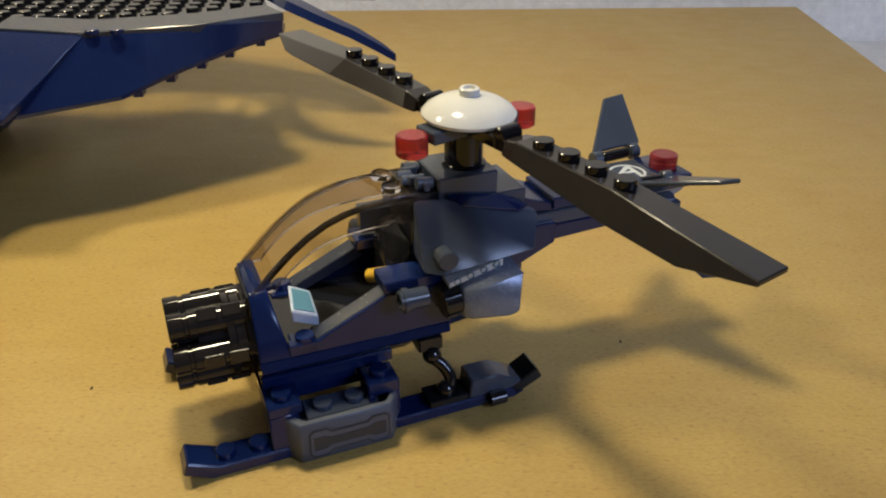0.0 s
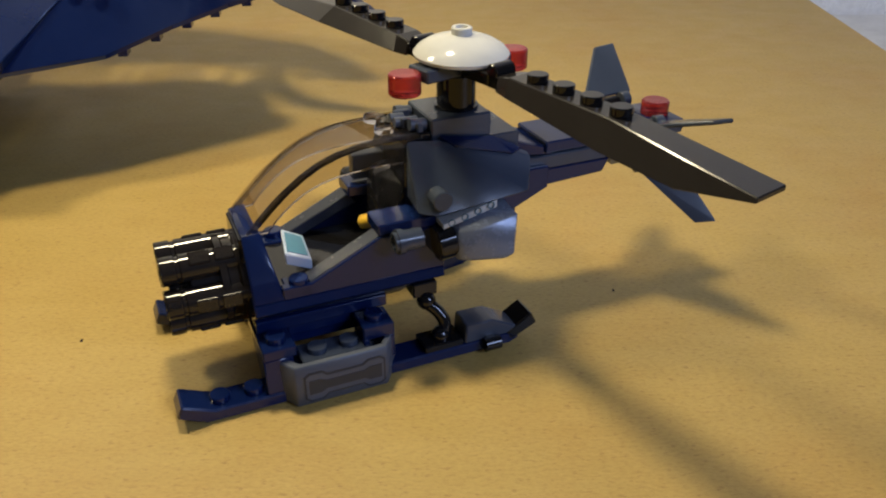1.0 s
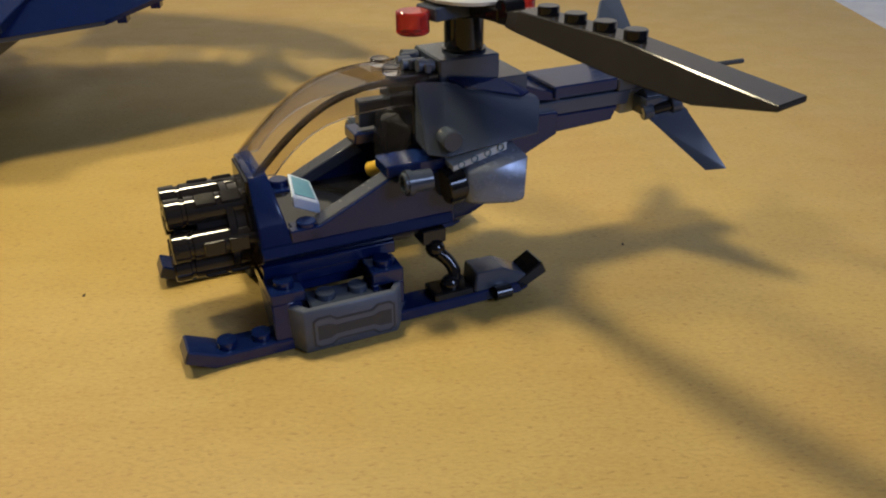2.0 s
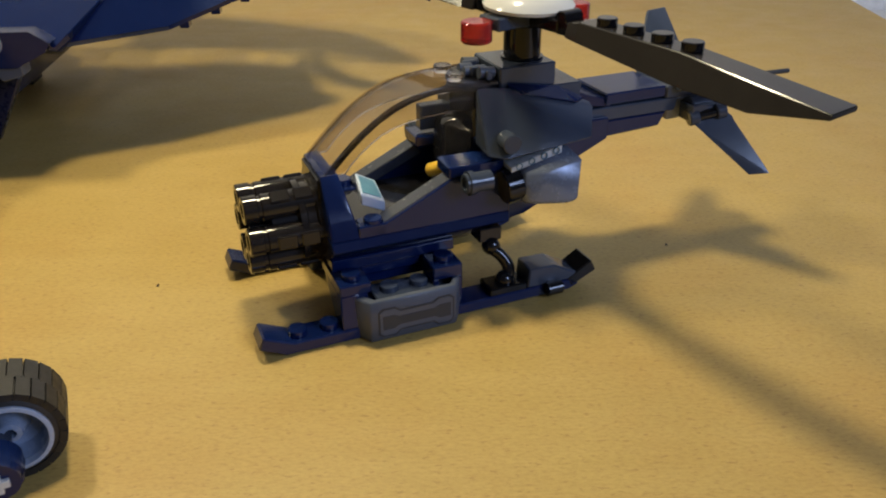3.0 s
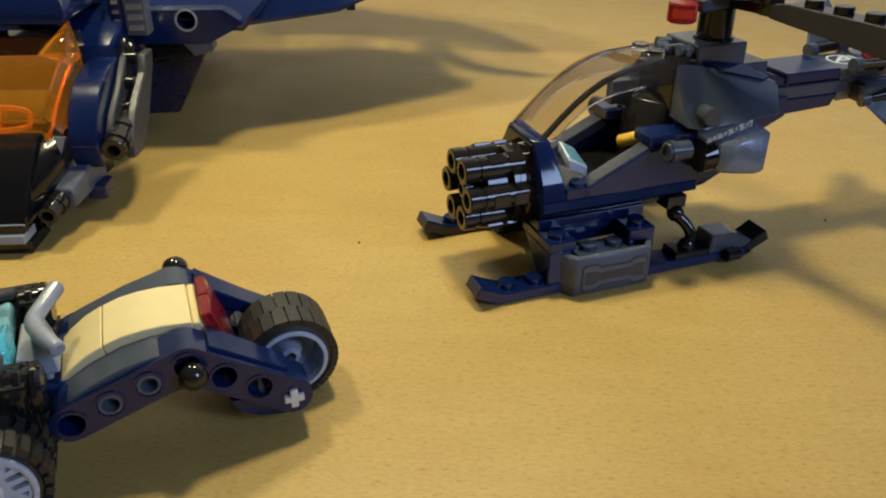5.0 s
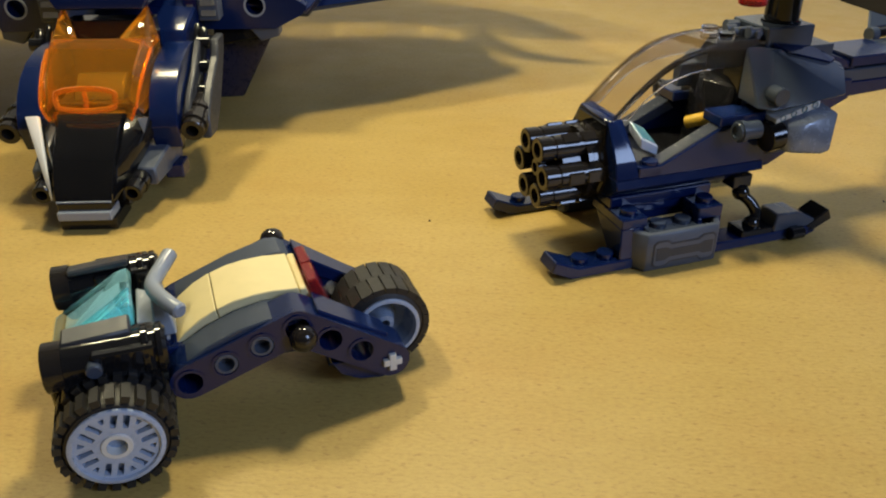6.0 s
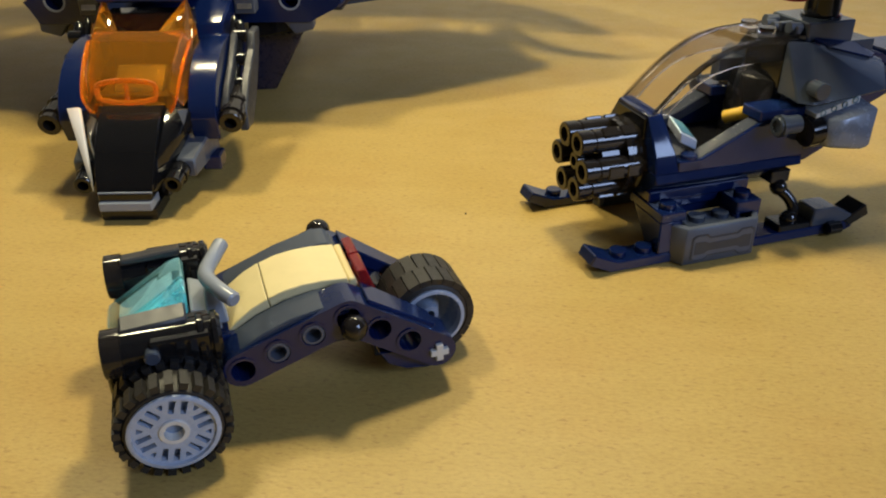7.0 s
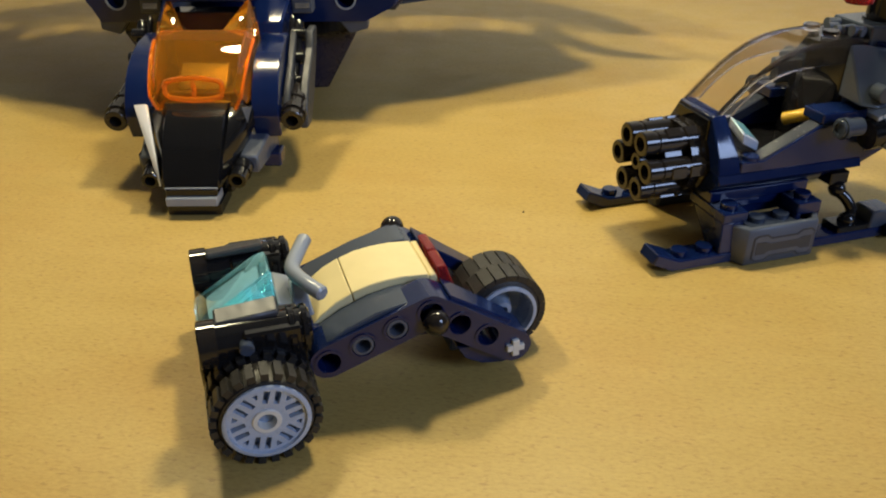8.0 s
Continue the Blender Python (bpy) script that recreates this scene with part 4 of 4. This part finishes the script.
for s in (-1, 1):
    # curved shoulder beside the cockpit
    SH = [(24, 24.5), (25.5, 29), (29, 34), (34, 38.2), (40, 41.2), (48, 43), (58, 43.4)]
    bm = loft(B(), [[(s * 16.2, y, z), (s * 25, y, z), (s * 25, y + 3, z - 8), (s * 16.2, y + 3, z - 8)] for y, z in SH], 0.3)
    part("shoulder", bm, NAVY, jet, "curved dark blue shoulder slope")
    part("shoulder_inner", box(B(), min(s * 17, s * 24), max(s * 17, s * 24), 30, 60, 18, 32), BLACK, jet)
    # upper gun
    bm = tube(B(), (s * 29, 46, 26.5), (s * 29, 25.5, 22.6), 3.7, 2.0, 4)
    lathe(bm, [(0, 3.2), (0, 4.3), (2.4, 4.3), (2.4, 3.2)], (s * 29, 31, 23.7), (0, -1, -0.19))
    lathe(bm, [(0, 3.2), (0, 4.2), (2.0, 4.2), (2.0, 3.2)], (s * 29, 38, 25), (0, -1, -0.19))
    part("upper_gun", bm, GUNMETAL, jet, "dark round gun barrel")
    arm = [(33, 24.5), (32, 17.5), (41, 16.5), (51, 22), (61, 31), (68, 38), (70, 43), (60, 43.5), (57, 38), (44, 32.5)]
    if s > 0:
        part("side_arm", prism(B(), arm, "x", 30.4, 33.2, bev=0.5), ARM_GREY, jet, "grey angled side arm")
        part("side_arm", prism(B(), [(30, 25), (33, 22), (46, 28.5), (58, 36), (66, 41), (66, 44.5), (58, 43.5), (46, 36), (36, 31)], "x", 25.4, 27.6, bev=0.4), ARM_GREY, jet, "grey angled side arm")
    bm = bent_tube(B(), [(s * 27, 44, 27), (s * 27.5, 54, 35), (s * 28, 64, 46)], 1.6)
    bent_tube(bm, [(s * 24.5, 44, 25), (s * 25, 56, 36), (s * 25.5, 66, 47)], 1.2)
    part("hose", bm, BLACK, jet)
    # lower gun
    bm = tube(B(), (s * 15, 26, 13.5), (s * 13.6, 5.0, 10.4), 2.9, 1.7, 4)
    lathe(bm, [(0, 2.8), (0, 3.3), (4, 3.3), (4, 2.8)], (s * 14.2, 14, 11.6), (-s * 0.07, -1, -0.15))
    part("lower_gun", bm, BLACK, jet, "black short gun barrel")
    part("gun_bracket", hull(B(), [(s * 13, 14, 9), (s * 19, 14, 9), (s * 13, 14, 15), (s * 19, 14, 15), (s * 14, 36, 10), (s * 22, 36, 10), (s * 14, 36, 20), (s * 22, 36, 20)], 0.6), MGREY, jet, "grey gun bracket")
    part("foot_clip", box(B(), min(s * 18, s * 24), max(s * 18, s * 24), 26, 34, 6, 11, 0.5), NAVY, jet)
    # sloped wing root with a round hole in its nose, vent grille above the arm
    up = 7.5 if s < 0 else 0.0
    OUTL = [(s * 22, 41), (s * 50, 41), (s * (60 - up), 46), (s * (62 - up), 49), (s * (56 - up), 53), (s * 22, 53)]
    pod = part("pod_face", prism(B(), OUTL, "y", 83, 91, holes=[(s * 43, 49.4, 3.2)]), NAVY, jet, "dark blue pod plate with a round hole")
    part("hole_rim", lathe(B(), [(0, 4.0), (0.5, 4.0), (0.5, 3.3), (0, 3.3), (0, 4.0)], (s * 43, 83.1, 49.4), (0, -1, 0), 24), LGREY, pod, "pale hole rim")
    # added plug, hides the lit wing root behind the hole
    part("hole_plug", rod(B(), (s * 43, 89.6, 49.4), (s * 43, 90.8, 49.4), 3.6), NAVY, pod)
    part("pod_under", hull(B(), [(s * 26, 86, 34), (s * 44, 86, 37), (s * 26, 86, 41), (s * 47, 86, 41), (s * 26, 94, 34), (s * 42, 92, 37), (s * 26, 94, 41), (s * 47, 92, 41)], 0.5), BLACK, jet)
    part("vent_frame", box(B(), min(s * 24, s * 31.5), max(s * 24, s * 31.5), 75, 82, 46, 66, 0.4), MGREY, jet)
    for k in range(5):
        part("vent_slat", hull(B(), [(s * 25.2, 74.2, 48 + 3.6 * k), (s * 30.4, 74.2, 48 + 3.6 * k), (s * 25.2, 75.1, 50 + 3.6 * k), (s * 30.4, 75.1, 50 + 3.6 * k), (s * 25.2, 75.3, 48 + 3.6 * k), (s * 30.4, 75.3, 48 + 3.6 * k)], 0), CHROME, jet, "bright vent slat")
    # wing's shadow on the leg is put into its colour
    part("landing_leg", hull(B(), [(s * x, y, z) for x, z in ((24, 35), (46, 35), (33, 11.8), (20, 11.4)) for y in (93, 97)], 0.5), DARKENED_NAVY, jet, "flat dark blue landing leg, the wing's shade in its colour")
    part("pod_keel", hull(B(), [(s * 40, 84, 41), (s * 51, 84, 42), (s * 51, 84, 38), (s * 44, 84, 36), (s * 40, 92, 41), (s * 51, 92, 42), (s * 51, 92, 38), (s * 44, 92, 36)], 0.4), MGREY, jet)
    for k in range(4):
        part("vent_slat", hull(B(), [(s * 20.4, 74.4, 47.4 + 3.2 * k), (s * 22.6, 74.4, 47.4 + 3.2 * k), (s * 20.4, 75.2, 48.6 + 3.2 * k), (s * 22.6, 75.2, 48.6 + 3.2 * k), (s * 20.4, 75.4, 47.4 + 3.2 * k), (s * 22.6, 75.4, 47.4 + 3.2 * k)], 0), CHROME, jet, "bright vent slat")
    part("vent_backing", box(B(), min(s * 19, s * 23.8), max(s * 19, s * 23.8), 75.3, 82, 44, 62, 0.3), NAVY, jet)
    for k in range(3):
        part("hose_clip", rod(B(), (s * 26, 46 + 7 * k, 29.5 + 6.3 * k), (s * 30.6, 46 + 7 * k, 29.5 + 6.3 * k), 2.2), BLACK, jet)
    # raised wing: steep front skin, studded black deck behind the ridge, pointed tip
    root = part("wing_root", loft(B(), [[(s * 22, y0, z0), (s * x1, y1, z1 + up * max(0.0, 100 - y1) / 10), (s * x1, y1 + 4, z1 - 3 + up), (s * 22, y0 + 4, z0 - 6)] for y0, z0, x1, y1, z1 in ((84, 52, 61, 90, 45.6), (96, 55.5, 66, 95, 50.4), (110, 59.5, 73, 105, 57), (124, 63.5, 79, 111, 63), (136, 67.6, 85, 118, 68))], 0.3), NAVY, jet, "dark blue sloped wing root")
    tilt = Vector((s * 0.25, -0.3, 0.92))
    bm = lathe(B(), [(0, 6.2), (0.4, 6.2), (0.4, 5.3), (0, 5.3), (0, 6.2)], (s * 38, 104, 55.9), tilt, 32)
    bent_tube(bm, [(s * 32, 99, 56.2), (s * 37, 103, 56.2), (s * 42, 109, 56.4)], 0.7, 6)
    bent_tube(bm, [(s * 42, 109, 56.4), (s * 42.4, 104, 54.9), (s * 42.6, 97, 52.6)], 0.7, 6)
    part("printed_emblem", bm, PRINT_WHITE, root, "white printed ring emblem")
    LOW = [(62, 97, 45.5 + up), (95.5, 109, 47.6 + up), (117.5, 121, 54.4 + 0.5 * up), (137.5, 131, 59.4), (152, 141, 61.4)]
    TOP = [(84.5, 118.5, 68), (104, 122.5, 68), (122.8, 127, 68), (139, 130, 67.4), (152.4, 142, 65.4)]
    bm = loft(B(), [[(s * a[0], a[1], a[2]), (s * c[0], c[1], c[2]), (s * c[0], c[1] + 4, c[2] - 0.4), (s * a[0], a[1] + 5, a[2])] for a, c in zip(LOW, TOP)])
    part("wing_skin", bm, NAVY, jet, "dark blue steep wing skin")
    for i in range(4):
        (x0, y0, z0), (x1, y1, z1) = LOW[i], LOW[i + 1]
        pts = [(s * x, y + dy, z + dz) for x, y, z in (LOW[i], LOW[i + 1]) for dy, dz in ((1.5, 0.3), (14, 0.3), (1.5, -1.8), (14, -1.8))]
        edge = part("wing_edge", hull(B(), pts, 0.2), DGREY if i == 0 else NAVY, jet, "stepped plate under the wing edge")
        n = max(1, int(math.dist((x0, y0), (x1, y1)) / 9))
        for k in range(n if i else 0):
            f = (k + 0.3) / n
            lx, ly, lz = x0 + (x1 - x0) * f, y0 + (y1 - y0) * f + 3, z0 + (z1 - z0) * f
            part("edge_lug", box(B(), min(s * lx, s * (lx + 3.4)), max(s * lx, s * (lx + 3.4)), ly, ly + 6, lz - 3.0, lz - 0.4, 0.2), NAVY, edge)
    deck = part("wing_deck", prism(B(), [(s * 22, 130), (s * 84, 126), (s * 122, 131), (s * 148, 148), (s * 141, 184), (s * 112, 203), (s * 22, 203)], "z", 63.5, 66.8, bev=0.3), BLACK, jet, "black studded wing deck")
    part("deck_strip", prism(B(), [(s * 50, 128), (s * 84, 117.5), (s * 123, 126), (s * 153, 142), (s * 145, 157), (s * 119, 145), (s * 84, 138), (s * 50, 147)], "z", 65.4, 68.6, bev=0.3), SLATE, jet, "smooth dark grey strip along the wing ridge")
    for i in range(15):
        for j in range(12):
            x, y = 28 + 8 * i, 140 + 8 * j
            lo = 142 + max(0, x - 105) * 0.55
            hi = 193 - max(0, x - 110) * 0.3
            if lo < y < hi and x < 142:
                part("wing_stud", stud(B(), s * x, y, 66.8), BLACK, deck)
    for x in (88, 96.5):
        part("ridge_stud", stud(B(), s * x, 117, 68.2), NAVY, root)
    SP = [(142, 212, 66, 7), (146, 184, 68.5, 6.5), (154, 168, 67.6, 6), (166, 161, 63, 5), (180, 158, 57, 3.8), (191, 157, 50.5, 2.2), (196.4, 156.5, 46.6, 0.6)]
    bm = loft(B(), [[(s * (x - w * 0.5), y - w * 0.7, z - 2.4), (s * (x - w * 0.2), y - w * 0.4, z + 0.6), (s * (x + w * 0.4), y + w * 0.6, z + 0.6), (s * (x + w * 0.7), y + w, z - 2.4)] for x, y, z, w in SP])
    part("wing_tip", bm, NAVY, jet, "curved pointed dark blue wing tip")
    # unseen swept tail plate behind the deck, with short ribs that stripe its shadow
    tail_plate = part("tail_plate", prism(B(), [(s * 190, 190), (s * 176, 224), (s * 158, 250), (s * 104, 284), (s * 46, 306), (s * 20, 306), (s * 20, 232), (s * 60, 234), (s * 104, 228), (s * 140, 206), (s * 157, 196)], "z", 62.5, 65.7, bev=0.3), BLACK, jet, "black swept tail plate out of view, shaped for its shadow")
    for x, w in ((24, 6), (38, 3), (46, 3), (55, 3), (63, 9), (79, 3), (88, 4), (97, 3), (105, 7), (121, 4), (132, 9)):
        part("shadow_rib", box(B(), min(s * x, s * (x + w)), max(s * x, s * (x + w)), 180 if x > 115 else 190, 212 if x > 115 else 237, 63, 65.4, 0.2), BLACK, tail_plate)
part("tail_foot", box(B(), -7, 7, 204, 218, 0, 15, 0.4), BLACK, jet)
